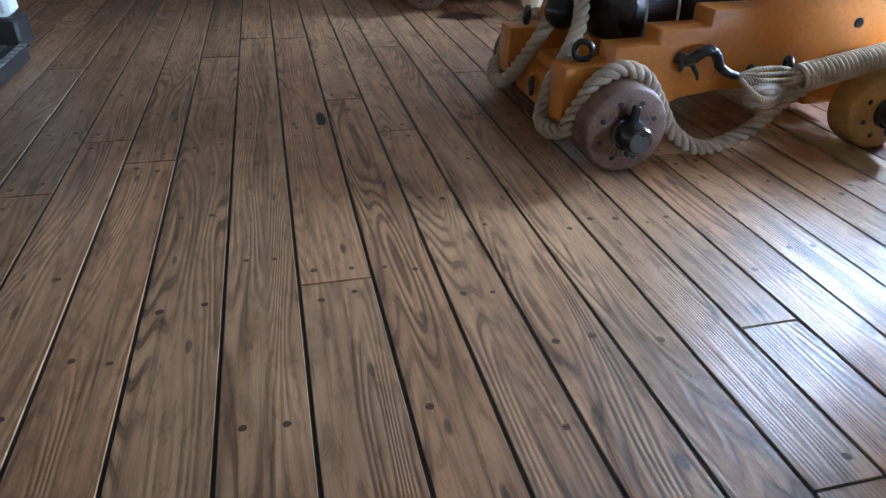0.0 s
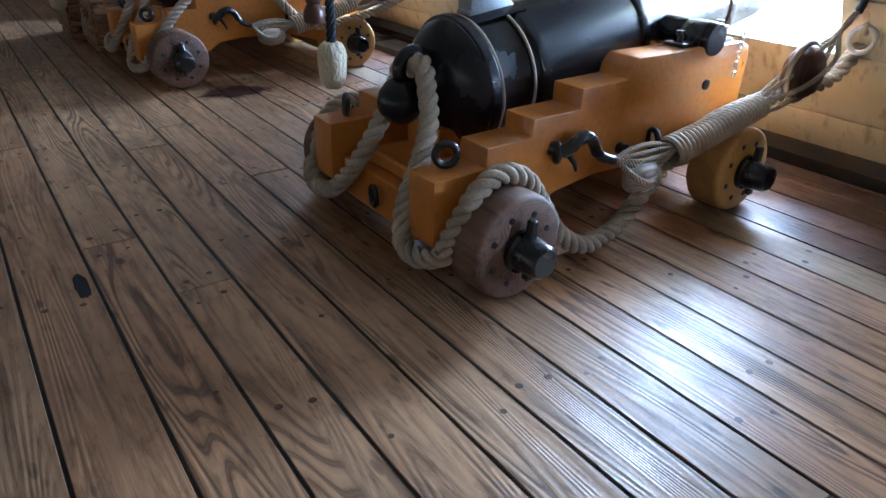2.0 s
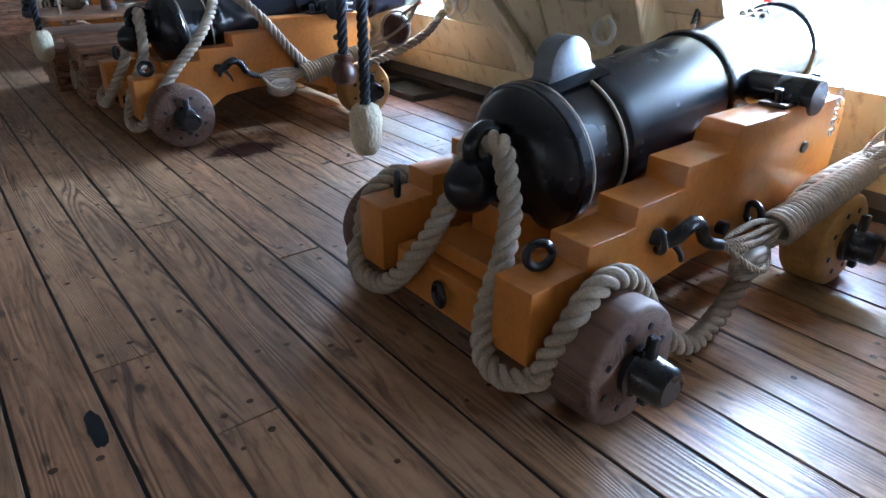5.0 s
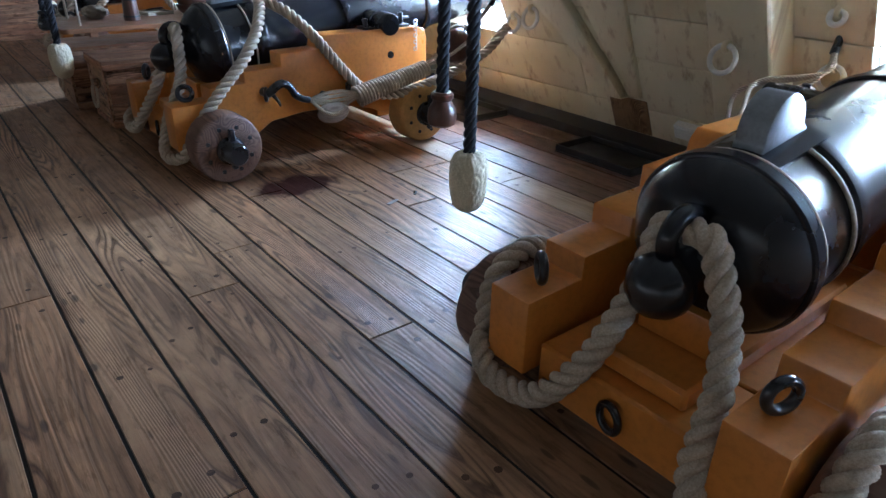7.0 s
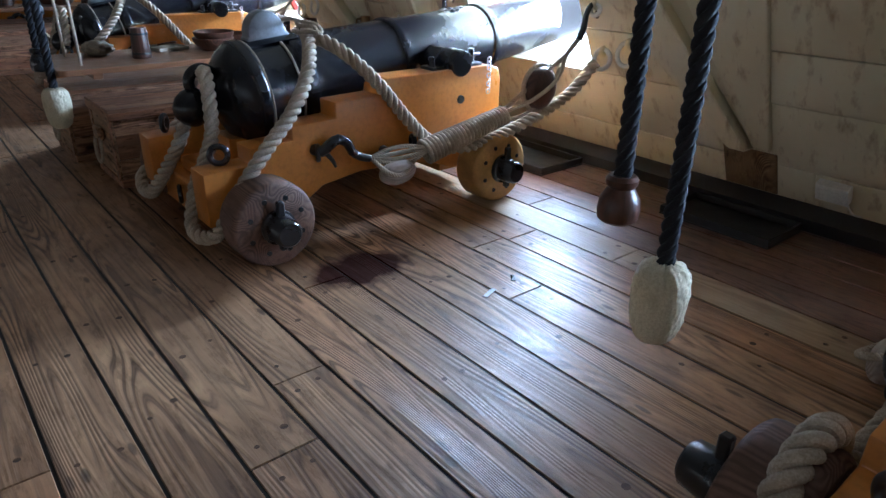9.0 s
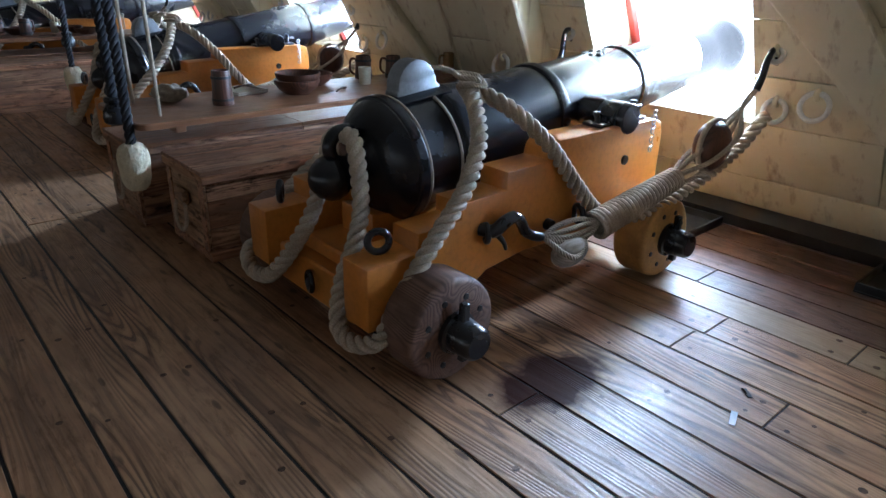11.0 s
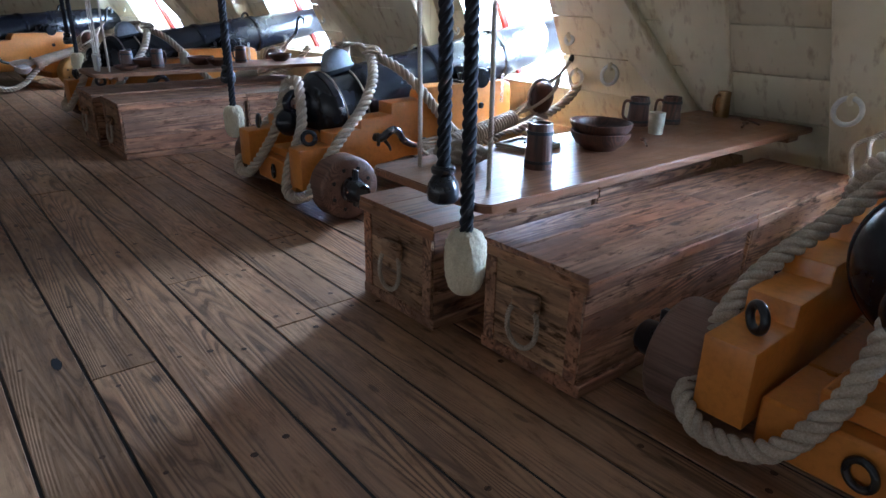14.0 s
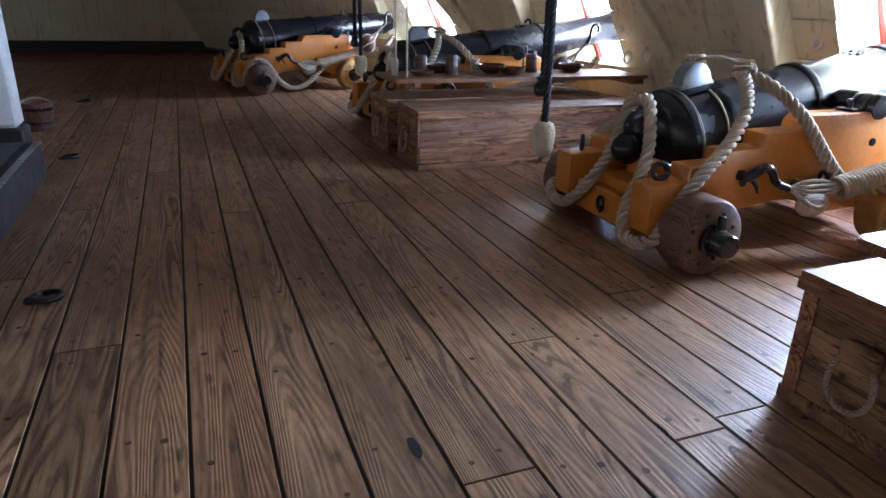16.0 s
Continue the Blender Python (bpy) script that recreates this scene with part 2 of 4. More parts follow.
ROPE = rope_mat("hemp_rope", (0.56, 0.47, 0.36), (0.34, 0.265, 0.19))
CORD = rope_mat("brown_cord", (0.42, 0.34, 0.25), (0.2, 0.15, 0.10))
TARRED_ROPE = rope_mat("tarred_black_rope", (0.022, 0.022, 0.027), (0.008, 0.008, 0.01))
FLEECE = rope_mat("sheep_fleece", (0.84, 0.75, 0.55), (0.60, 0.50, 0.32))
BLOCK = wood("bleached_block_wood", (0.50, 0.44, 0.38), (0.38, 0.32, 0.27), (0.20, 0.16, 0.13), "X", rough=0.7, wear=0.4, knots=False, tint=0.1)
STEEL = plain("worn_steel", (0.45, 0.45, 0.46), 0.35, metal=1.0)
RED = plain("red_port_paint", (0.5, 0.04, 0.02), 0.45)
WATERWAY = plain("black_waterway_paint", (0.022, 0.02, 0.02), 0.5, var=0.4)
WHITE = plain("white_post_paint", (0.75, 0.75, 0.72), 0.45, var=0.06)
HORN = plain("pale_horn", (0.5, 0.44, 0.32), 0.4)
CANVAS = rope_mat("grey_canvas", (0.30, 0.24, 0.17), (0.17, 0.13, 0.09))
PAPER = plain("white_card", (0.78, 0.78, 0.76), 0.6, var=0.05)
COPPER = plain("dull_brass", (0.35, 0.22, 0.10), 0.35, metal=1.0)


def cream():
    """Old cream distemper with rust runs that fall from the seams."""
    m, t, b = nodes("cream_side_paint")
    v = coords(t)
    n1 = N(t, "ShaderNodeTexNoise", Scale=2.2, Detail=6.0, Roughness=0.65)
    t.links.new(v, n1.inputs["Vector"])
    vs = coords(t, (9, 9, 0.7))
    n2 = N(t, "ShaderNodeTexNoise", Scale=1.6, Detail=5.0, Roughness=0.6)
    t.links.new(vs, n2.inputs["Vector"])
    c = ramp(t, n1.outputs[0], [(0.3, (0.70, 0.62, 0.43)), (0.7, (0.82, 0.755, 0.57))])
    run = ramp(t, n2.outputs[0], [(0.55, (0, 0, 0)), (0.74, (0.75, 0.75, 0.75))])
    c = mix(t, c.outputs[0], (0.32, 0.19, 0.08), run.outputs[0])
    t.links.new(c, b.inputs["Base Color"])
    b.inputs["Roughness"].default_value = 0.5
    n3 = N(t, "ShaderNodeTexNoise", Scale=30.0, Detail=4.0)
    t.links.new(v, n3.inputs["Vector"])
    bump(t, b, n3.outputs[0], 0.2, 0.004)
    return m


CREAM = cream()
DECKHEAD = plain("dull_deckhead_paint", (0.28, 0.225, 0.16), 0.7)
RUSTY = wood("rust_stained_board", (0.42, 0.30, 0.16), (0.24, 0.13, 0.06), (0.06, 0.028, 0.015), "Z", rough=0.7, knots=False, wear=0.7)

# ---- mesh helpers ----
def mesh_of(bm, name, material, smooth=None):
    bmesh.ops.recalc_face_normals(bm, faces=bm.faces)
    me = bpy.data.meshes.new(name)
    bm.to_mesh(me)
    bm.free()
    me.materials.append(material)
    if smooth is not None:
        me.polygons.foreach_set("use_smooth", [True] * len(me.polygons))
        me.set_sharp_from_angle(angle=radians(smooth))
    return me


def part(name, bm, material, parent, label="", smooth=40):
    """Links a bmesh as one mesh object under a thing or under a part."""
    ob = new(name, mesh_of(bm, name, material, smooth))
    ob.parent = parent
    if label:
        tagged(ob, label)
    return ob


def thing(name, label, category, m=None, group="", kind=""):
    ob = new(name)
    ob.empty_display_size = 0.1
    if m is not None:
        ob.matrix_world = m
    return tagged(ob, label, category, group, kind)


def box(x0, x1, y0, y1, z0, z1, bev=0.006, bm=None, seg=1):
    out = bm or bmesh.new()
    tmp = bmesh.new()
    bmesh.ops.create_cube(tmp, size=1.0)
    bmesh.ops.transform(tmp, matrix=Matrix.Translation(((x0 + x1) / 2, (y0 + y1) / 2, (z0 + z1) / 2)) @ Matrix.Diagonal((x1 - x0, y1 - y0, z1 - z0, 1)), verts=tmp.verts)
    if bev:
        bmesh.ops.bevel(tmp, geom=tmp.edges[:], offset=bev, segments=seg, affect="EDGES", profile=0.5)
    return merge(out, tmp) if bm else tmp


def merge(bm, other):
    me = bpy.data.meshes.new("tmp")
    other.to_mesh(me)
    other.free()
    bm.from_mesh(me)
    bpy.data.meshes.remove(me)
    return bm


def extrude_profile(pts, y0, y1, bev=0.008):
    """A plate with the outline pts in x and z, from y0 to y1."""
    bm = bmesh.new()
    a = [bm.verts.new((x, y0, z)) for x, z in pts]
    c = [bm.verts.new((x, y1, z)) for x, z in pts]
    n = len(pts)
    bm.faces.new(a)
    bm.faces.new(c[::-1])
    for i in range(n):
        j = (i + 1) % n
        bm.faces.new((a[i], c[i], c[j], a[j]))
    if bev:
        bmesh.ops.recalc_face_normals(bm, faces=bm.faces)
        bmesh.ops.bevel(bm, geom=bm.edges[:], offset=bev, segments=2, affect="EDGES", profile=0.5, clamp_overlap=True)
    return bm


def lathe(profile, seg=32, axis="X", bm=None):
    """Turns (along, radius) pairs round an axis."""
    bm = bm or bmesh.new()
    rings = []
    for a, r in profile:
        ring = []
        for i in range(seg):
            th = 2 * math.pi * i / seg
            c, s = r * math.cos(th), r * math.sin(th)
            p = {"X": (a, c, s), "Y": (s, a, c), "Z": (c, s, a)}[axis]
            ring.append(bm.verts.new(p))
        rings.append(ring)
    for r0, r1 in zip(rings, rings[1:]):
        for i in range(seg):
            j = (i + 1) % seg
            bm.faces.new((r0[i], r0[j], r1[j], r1[i]))
    for r, (a, rad) in ((rings[0], profile[0]), (rings[-1], profile[-1])):
        if rad > 1e-4:
            bm.faces.new(r)
    bmesh.ops.remove_doubles(bm, verts=bm.verts, dist=1e-5)
    return bm


def curve_points(ctrl, step):
    """Catmull-Rom through the control points, at even steps."""
    P = [Vector(p) for p in ctrl]
    P = [2 * P[0] - P[1]] + P + [2 * P[-1] - P[-2]]
    fine = []
    for i in range(1, len(P) - 2):
        p0, p1, p2, p3 = P[i - 1:i + 3]
        for k in range(24):
            u = k / 24
            fine.append(0.5 * (2 * p1 + (p2 - p0) * u + (2 * p0 - 5 * p1 + 4 * p2 - p3) * u * u + (3 * p1 - p0 - 3 * p2 + p3) * u ** 3))
    fine.append(P[-2])
    out, carry = [fine[0]], 0.0
    for a, c in zip(fine, fine[1:]):
        d = (c - a).length
        while d > 0 and carry + d >= step:
            u = (step - carry) / d
            a = a + (c - a) * u
            out.append(a)
            d = (c - a).length
            carry = 0.0
        carry += d
    out.append(fine[-1])
    return out


def sweep(points, section, bm=None, closed=False):
    """Sweeps section(i, distance) -> list of (u, v) along points with a steady frame."""
    bm = bm or bmesh.new()
    up = Vector((0.13, 0.21, 1)).normalized()
    rings, dist, prev = [], 0.0, None
    n = len(points)
    for i, p in enumerate(points):
        q0 = points[(i - 1) % n] if closed else points[max(0, i - 1)]
        q1 = points[(i + 1) % n] if closed else points[min(n - 1, i + 1)]
        tan = (q1 - q0).normalized()
        if prev is None:
            a = up - tan * up.dot(tan)
            if a.length < 0.1:
                a = Vector((1, 0, 0)) - tan * tan.x
        else:
            a = prev - tan * prev.dot(tan)
        a.normalize()
        prev = a
        c = tan.cross(a)
        if i:
            dist += (p - points[i - 1]).length
        rings.append([bm.verts.new(p + a * u + c * v) for u, v in section(i, dist)])
    k = len(rings[0])
    pairs = list(zip(rings, rings[1:])) + ([(rings[-1], rings[0])] if closed else [])
    for r0, r1 in pairs:
        for i in range(k):
            j = (i + 1) % k
            bm.faces.new((r0[i], r0[j], r1[j], r1[i]))
    if not closed:
        bm.faces.new(rings[0])
        bm.faces.new(rings[-1])
    return bm


def rope(ctrl, r, bm=None, lay=None, sides=18, strands=3):
    """A laid rope: three strands twisted along the line."""
    lay = lay or r * 3.7
    pts = curve_points(ctrl, max(r * 0.2, 0.003))

    def section(i, d):
        tw = 2 * math.pi * d / lay
        out = []
        for k in range(sides):
            th = 2 * math.pi * k / sides
            rad = r * (0.60 + 0.42 * abs(math.sin(strands * th / 2)) ** 0.65)
            out.append((rad * math.cos(th + tw), rad * math.sin(th + tw)))
        return out
    return sweep(pts, section, bm)


def tube(ctrl, r, bm=None, sides=10, step=None, taper=None, closed=False):
    pts = curve_points(ctrl, step or r * 0.9)
    L = max(1, len(pts) - 1)

    def section(i, d):
        q = r * (taper(i / L) if taper else 1.0)
        return [(q * math.cos(2 * math.pi * k / sides), q * math.sin(2 * math.pi * k / sides)) for k in range(sides)]
    return sweep(pts, section, bm, closed)


def ring(centre, R, r, m=None, bm=None, seg=28, sides=10):
    """A torus in the x-z plane of the matrix m."""
    m = m or Matrix.Identity(4)
    pts = [Vector(centre) + (m.to_3x3() @ Vector((R * math.cos(2 * math.pi * i / seg), 0, R * math.sin(2 * math.pi * i / seg)))) for i in range(seg)]
    return sweep(pts, lambda i, d: [(r * math.cos(2 * math.pi * k / sides), r * math.sin(2 * math.pi * k / sides)) for k in range(sides)], bm, True)


def ball(c, rx, ry, rz, bm=None, seg=20):
    tmp = bmesh.new()
    bmesh.ops.create_uvsphere(tmp, u_segments=seg, v_segments=seg // 2, radius=1.0)
    bmesh.ops.transform(tmp, matrix=Matrix.Translation(c) @ Matrix.Diagonal((rx, ry, rz, 1)), verts=tmp.verts)
    return merge(bm, tmp) if bm else tmp


# ---- the ship's side ----
SILL, HEAD, HALF = 0.70, 1.55, 0.52
OPENINGS = [p - 0.14 for p in PORTS]


def side_box(off0, off1, y0, y1, z0, z1, bev=0.006, skew=0.0, widen=0.0):
    """A timber laid against the leaning side: off is measured inboard from its face; skew shifts its top along the ship."""
    bm = bmesh.new()
    vs = []
    for z in (z0, z1):
        for y in (y0, y1):
            yy = y + ((skew + (widen if y == y1 else 0.0)) if z == z1 else 0.0)
            for off in (off0, off1):
                vs.append(bm.verts.new((wx(yy) - 0.5 * z - off, yy, z)))
    for f in ((0, 1, 3, 2), (4, 6, 7, 5), (0, 4, 5, 1), (2, 3, 7, 6), (0, 2, 6, 4), (1, 5, 7, 3)):
        bm.faces.new([vs[i] for i in f])
    bmesh.ops.recalc_face_normals(bm, faces=bm.faces)
    if bev:
        bmesh.ops.bevel(bm, geom=bm.edges[:], offset=bev, segments=1, affect="EDGES")
    return bm


YMIN, YMAX = -8.6, 21.6
edges = [YMIN] + [q for p in OPENINGS for q in (p - HALF, p + HALF)] + [YMAX]
backing = bmesh.new()
for i in range(0, len(edges), 2):
    merge(backing, side_box(-0.42, -0.06, edges[i], edges[i + 1], SILL, HEAD, 0))
for a, c in zip([YMIN] + PORTS, PORTS + [YMAX]):
    merge(backing, side_box(-0.42, -0.06, a, c, 0.0, SILL, 0))
    merge(backing, side_box(-0.42, -0.06, a, c, HEAD, 2.1, 0))
wall_starboard = tagged(new("wall_starboard", mesh_of(backing, "wall_starboard", CREAM)), "cream-painted planked ship's side with gunports", "wall", kind="structure")

rnd = random.Random(4)
BANDS = [(0.10, 0.335), (0.335, 0.70), (0.70, 0.98), (0.98, 1.27), (1.27, 1.55), (1.55, 1.98)]
for z0, z1 in BANDS:
    through_port = z0 < SILL or z0 >= HEAD
    if through_port:
        cuts = [YMIN] + [p + rnd.uniform(1.0, 2.4) for p in PORTS[:-1]] + [YMAX]
        spans = list(zip(cuts, cuts[1:]))
    else:
        spans = [(edges[i], edges[i + 1]) for i in range(0, len(edges), 2)]
    for y0, y1 in spans:
        part("strake", side_box(-0.06, (0.022 if z0 >= 0.7 else 0.0) + rnd.uniform(-0.004, 0.004), y0 + 0.002, y1 - 0.002, z0 + 0.0025, z1 - 0.0025, 0.005), CREAM, wall_starboard)

for n, p in enumerate(PORTS):
    fr = bmesh.new()
    for s in (-1, 1):
        merge(fr, side_box(-0.46, -0.40, p - 0.14 + s * (HALF - 0.02) - 0.02, p - 0.14 + s * (HALF - 0.02) + 0.02, SILL, HEAD, 0.003))
    tagged(new("gunport_frame", mesh_of(fr, "gunport_frame", RED)), "thin red-painted gunport frame", "gunport", "gunport frames", "structure")
    # standing knee and diagonal rider between the ports
    tagged(new("standing_knee", mesh_of(side_box(-0.004, 0.26, p + 0.76, p + 1.10, 0.42, 1.95, 0.014), "standing_knee", CREAM, 40)),
           "heavy cream-painted upright timber on the side", "timber", "side timbers", "structure")
    tagged(new("diagonal_rider", mesh_of(side_box(-0.004, 0.12, p + 1.89, p + 2.00, 0.40, 1.55, 0.012, 0.64, 0.36), "diagonal_rider", CREAM, 40)),
           "heavy cream-painted diagonal timber on the side", "timber", "side timbers", "structure")
    tagged(new("filling_board", mesh_of(side_box(-0.004, 0.05, p + 1.79, p + 1.885, 0.42, 1.55, 0.008, -0.02, 0.50), "filling_board", CREAM, 40)),
           "cream-painted tapering board beside the diagonal timber", "timber", "side timbers", "structure")
    tagged(new("stained_board", mesh_of(side_box(-0.004, 0.012, p + 1.76, p + 2.08, 0.135, 0.395, 0.004), "stained_board", RUSTY, 40)),
           "bare weathered board with dark rust runs", "timber", "side timbers", "structure")

for a, c in zip([YMIN] + PORTS, PORTS + [YMAX]):
    bm = bmesh.new()
    vs = []
    for y in (a, c):
        for off, z in ((0.16, 0.0), (0.16, 0.085), (0.05, 0.125), (0.0, 0.13), (-0.05, 0.0)):
            vs.append(bm.verts.new((wx(y) - 0.5 * z - off, y, z)))
    for i in range(5):
        j = (i + 1) % 5
        bm.faces.new((vs[i], vs[j], vs[5 + j], vs[5 + i]))
    bm.faces.new(vs[:5])
    bm.faces.new(vs[5:])
    tagged(new("waterway", mesh_of(bm, "waterway", WATERWAY, 30)), "black-painted waterway timber along the side", "trim", "waterways", "structure")

# far side, ends and deckhead close the gun deck
far = bmesh.new()
for i in range(0, len(edges), 2):
    box(-11.9, -11.5, edges[i], edges[i + 1], SILL, HEAD, 0, far)
box(-11.9, -11.5, YMIN, YMAX, 0, SILL, 0, far)
box(-11.9, -11.5, YMIN, YMAX, HEAD, 2.1, 0, far)
tagged(new("wall_port", mesh_of(far, "wall_port", CREAM)), "cream-painted ship's side with gunports", "wall", kind="structure")
bulk = tagged(new("wall_forward", mesh_of(box(-11.5, 3.3, 21.55, 21.75, 0, 2.0, 0), "wall_forward", CREAM)), "cream-painted bulkhead across the deck", "wall", kind="structure")
for i in range(9):
    part("bulkhead_board", box(-11.4 + i * 1.5, -9.91 + i * 1.5, 21.52, 21.548, 0.32, 1.95, 0.006), CREAM, bulk)
tagged(new("baseboard", mesh_of(box(-11.5, 3.3, 21.44, 21.545, 0.002, 0.26, 0.01), "baseboard", WATERWAY)), "black-painted timber at the bulkhead's foot", "trim", kind="structure")
tagged(new("wall_aft", mesh_of(box(-11.5, 3.9, -8.8, -8.6, 0, 2.0, 0), "wall_aft", CREAM)), "cream-painted bulkhead across the deck", "wall", kind="structure")
deckhead = box(-12, 4.2, -8.8, 21.8, 1.98, 2.1, 0)
for i in range(18):
    y = -7.9 + i * 1.72
    box(-11.5, 2.45 if y < 14 else 1.2, y - 0.16, y + 0.16, 1.80, 1.979, 0.012, deckhead)
tagged(new("ceiling", mesh_of(deckhead, "ceiling", DECKHEAD)), "dull tan deckhead with heavy beams", "ceiling", kind="structure")
tagged(new("floor", mesh_of(box(-11.9, 3.9, -8.8, 21.7, -0.12, -0.006, 0), "floor", TAR)), "black caulked bed under the deck planks", "floor", kind="structure")
floor = bpy.data.objects["floor"]


# ---- guns ----
def cannon(m):
    g = thing("cannon", "black iron cannon on a stepped ochre-painted wooden truck carriage", "cannon", m, "guns along the side")
    outline = [(0, 0.185), (0, 0.45), (0.24, 0.455), (0.24, 0.535), (0.465, 0.54), (0.465, 0.61), (0.72, 0.615), (0.72, 0.695), (0.99, 0.70),
               (1.0, 0.745), (1.04, 0.785), (1.80, 0.785), (1.86, 0.765), (1.88, 0.70), (1.88, 0.21), (1.48, 0.21), (1.38, 0.25), (1.2, 0.295), (0.85, 0.305),
               (0.62, 0.275), (0.50, 0.20)]
    for y0, y1 in ((-0.482, -0.315), (0.315, 0.482)):
        part("bracket", extrude_profile(outline, y0, y1, 0.007), OCHRE, g)
    part("rear_axletree", box(0.05, 0.36, -0.299, 0.299, 0.12, 0.30, 0.01), OCHRE, g)
    part("bed", box(0.11, 1.10, -0.17, 0.17, 0.301, 0.37, 0.012), OCHRE, g)
    # Unseen board added between the brackets to block light passing under the gun.
    part("bottom_board", box(0.37, 1.39, -0.298, 0.298, 0.262, 0.298, 0.006), OCHRE, g)
    part("transom", box(1.40, 1.80, -0.299, 0.299, 0.30, 0.60, 0.01), OCHRE, g)
    part("front_axletree", box(1.55, 1.86, -0.299, 0.299, 0.12, 0.299, 0.01), OCHRE, g)
    part("quoin", extrude_profile([(0.28, 0.371), (0.28, 0.50), (0.86, 0.40), (0.86, 0.371)], -0.12, 0.12, 0.008), OCHRE, g)
    for x, mat, face in ((0.24, TRUCK, 0.70), (1.72, YELLOW, 0.69)):
        for s in (-1, 1):
            R = 0.212
            w = part("truck", lathe([(s * 0.505, 0.05), (s * 0.505, R - 0.02), (s * 0.52, R - 0.004), (s * 0.535, R), (s * (face - 0.03), R), (s * (face - 0.012), R - 0.005), (s * face, R - 0.02), (s * face, 0.05)], 40, "Y"), mat, g,
                     "worn brown wooden truck wheel" if x < 1 else "yellow-painted wooden truck wheel")
            w.location = (x, 0, R)
            ax = part("axle_arm", lathe([(s * 0.49, 0.070), (s * (face + 0.004), 0.070), (s * (face + 0.006), 0.086), (s * (face + 0.026), 0.086), (s * (face + 0.032), 0.073), (s * (face + 0.125), 0.066), (s * (face + 0.138), 0.054), (s * (face + 0.139), 0.0)], 24, "Y"), IRON, w, "black iron axle end")
            part("linchpin", box(-0.017, 0.017, s * (face + 0.05) - 0.017, s * (face + 0.05) + 0.017, -0.105, 0.14, 0.006), IRON, w)
            for k in range(8):
                a = math.pi * (k + 0.5) / 4
                part("bolt_head", lathe([(s * (face - 0.006), 0.014), (s * (face + 0.004), 0.013), (s * (face + 0.006), 0.0)], 10, "Y"), IRON, w).location = (0.14 * math.cos(a), 0, 0.14 * math.sin(a))
    # ring bolts, side bolts and hooks
    for s in (-1, 1):
        part("eye_bolt", ring((0.12, s * 0.385, 0.505), 0.042, 0.015, Matrix.Rotation(radians(55 if s > 0 else -25), 4, "Z")), IRON, g, "black iron ring bolt")
        part("side_bolt", lathe([(s * 0.478, 0.026), (s * 0.492, 0.024), (s * 0.50, 0.0)], 12, "Y"), IRON, g).location = (1.56, 0, 0.61)
        part("side_bolt", lathe([(s * 0.478, 0.028), (s * 0.515, 0.026), (s * 0.52, 0.0)], 12, "Y"), IRON, g).location = (1.0, 0, 0.40)
        part("side_eye", ring((1.18, s * 0.52, 0.42), 0.04, 0.014, Matrix.Rotation(radians(70), 4, "Z")), IRON, g)
    part("train_ring", ring((0.03, 0.0, 0.215), 0.042, 0.012, Matrix.Rotation(radians(75), 4, "Z")), IRON, g, "black iron ring bolt")
    # barrel, about the trunnions
    R = 0.285
    prof = [(-1.508, 0.0), (-1.50, 0.035), (-1.475, 0.07), (-1.44, 0.092), (-1.41, 0.098), (-1.375, 0.09), (-1.345, 0.068), (-1.325, 0.055), (-1.295, 0.055), (-1.275, 0.085),
            (-1.262, 0.15), (-1.235, 0.205), (-1.20, 0.245), (-1.165, 0.268), (-1.152, 0.272), (-1.15, R - 0.006), (-1.143, R), (-1.105, R), (-1.097, R - 0.006), (-1.095, 0.266), (-1.08, 0.262),
            (-0.87, 0.257), (-0.86, 0.266), (-0.835, 0.268), (-0.81, 0.266), (-0.80, 0.255), (-0.20, 0.232), (-0.195, 0.242), (-0.17, 0.246), (-0.145, 0.242), (-0.14, 0.228),
            (0.53, 0.203), (0.535, 0.213), (0.56, 0.216), (0.585, 0.213), (0.59, 0.196), (1.45, 0.158), (1.58, 0.165), (1.68, 0.188), (1.72, 0.192), (1.75, 0.182), (1.76, 0.165), (1.76, 0.082), (1.35, 0.082), (1.35, 0.0)]
    barrel = part("barrel", lathe(prof, 56, "X"), BLACK, g, "glossy black iron gun barrel", 30)
    barrel.location = (1.56, 0, 0.815)
    barrel.rotation_euler = (0, radians(-4.5), 0)
    part("trunnion", lathe([(-0.495, 0.0), (-0.495, 0.07), (-0.488, 0.075), (0.488, 0.075), (0.495, 0.07), (0.495, 0.0)], 28, "Y"), BLACK, barrel)
    part("cascabel_loop", ring((-1.33, 0, 0.115), 0.068, 0.029), BLACK, barrel)
    ap = [(-1.06, 0.20), (-1.06, 0.283)]
    for k in range(13):
        a = math.pi * (1 - k / 12)
        ap.append((-0.945 + 0.105 * math.cos(a), 0.29 + 0.115 * math.sin(a)))
    ap += [(-0.82, 0.272), (-0.82, 0.20)]
    part("vent_apron", extrude_profile(ap, -0.045, 0.045, 0.006), LEAD, barrel, "grey sheet-lead vent apron")
    sk = bmesh.new()
    rows = []
    for x in (-1.075, -0.80):
        rows.append([sk.verts.new((x, 0.272 * math.sin(radians(a)), 0.272 * math.cos(radians(a)))) for a in range(-22, 23, 4)] + [sk.verts.new((x, 0.25 * math.sin(radians(a)), 0.25 * math.cos(radians(a)))) for a in range(22, -23, -4)])
    n = len(rows[0])
    for i in range(n):
        sk.faces.new((rows[0][i], rows[0][(i + 1) % n], rows[1][(i + 1) % n], rows[1][i]))
    for r in rows:
        sk.faces.new(r)
    part("apron_skirt", sk, BLACK, barrel)
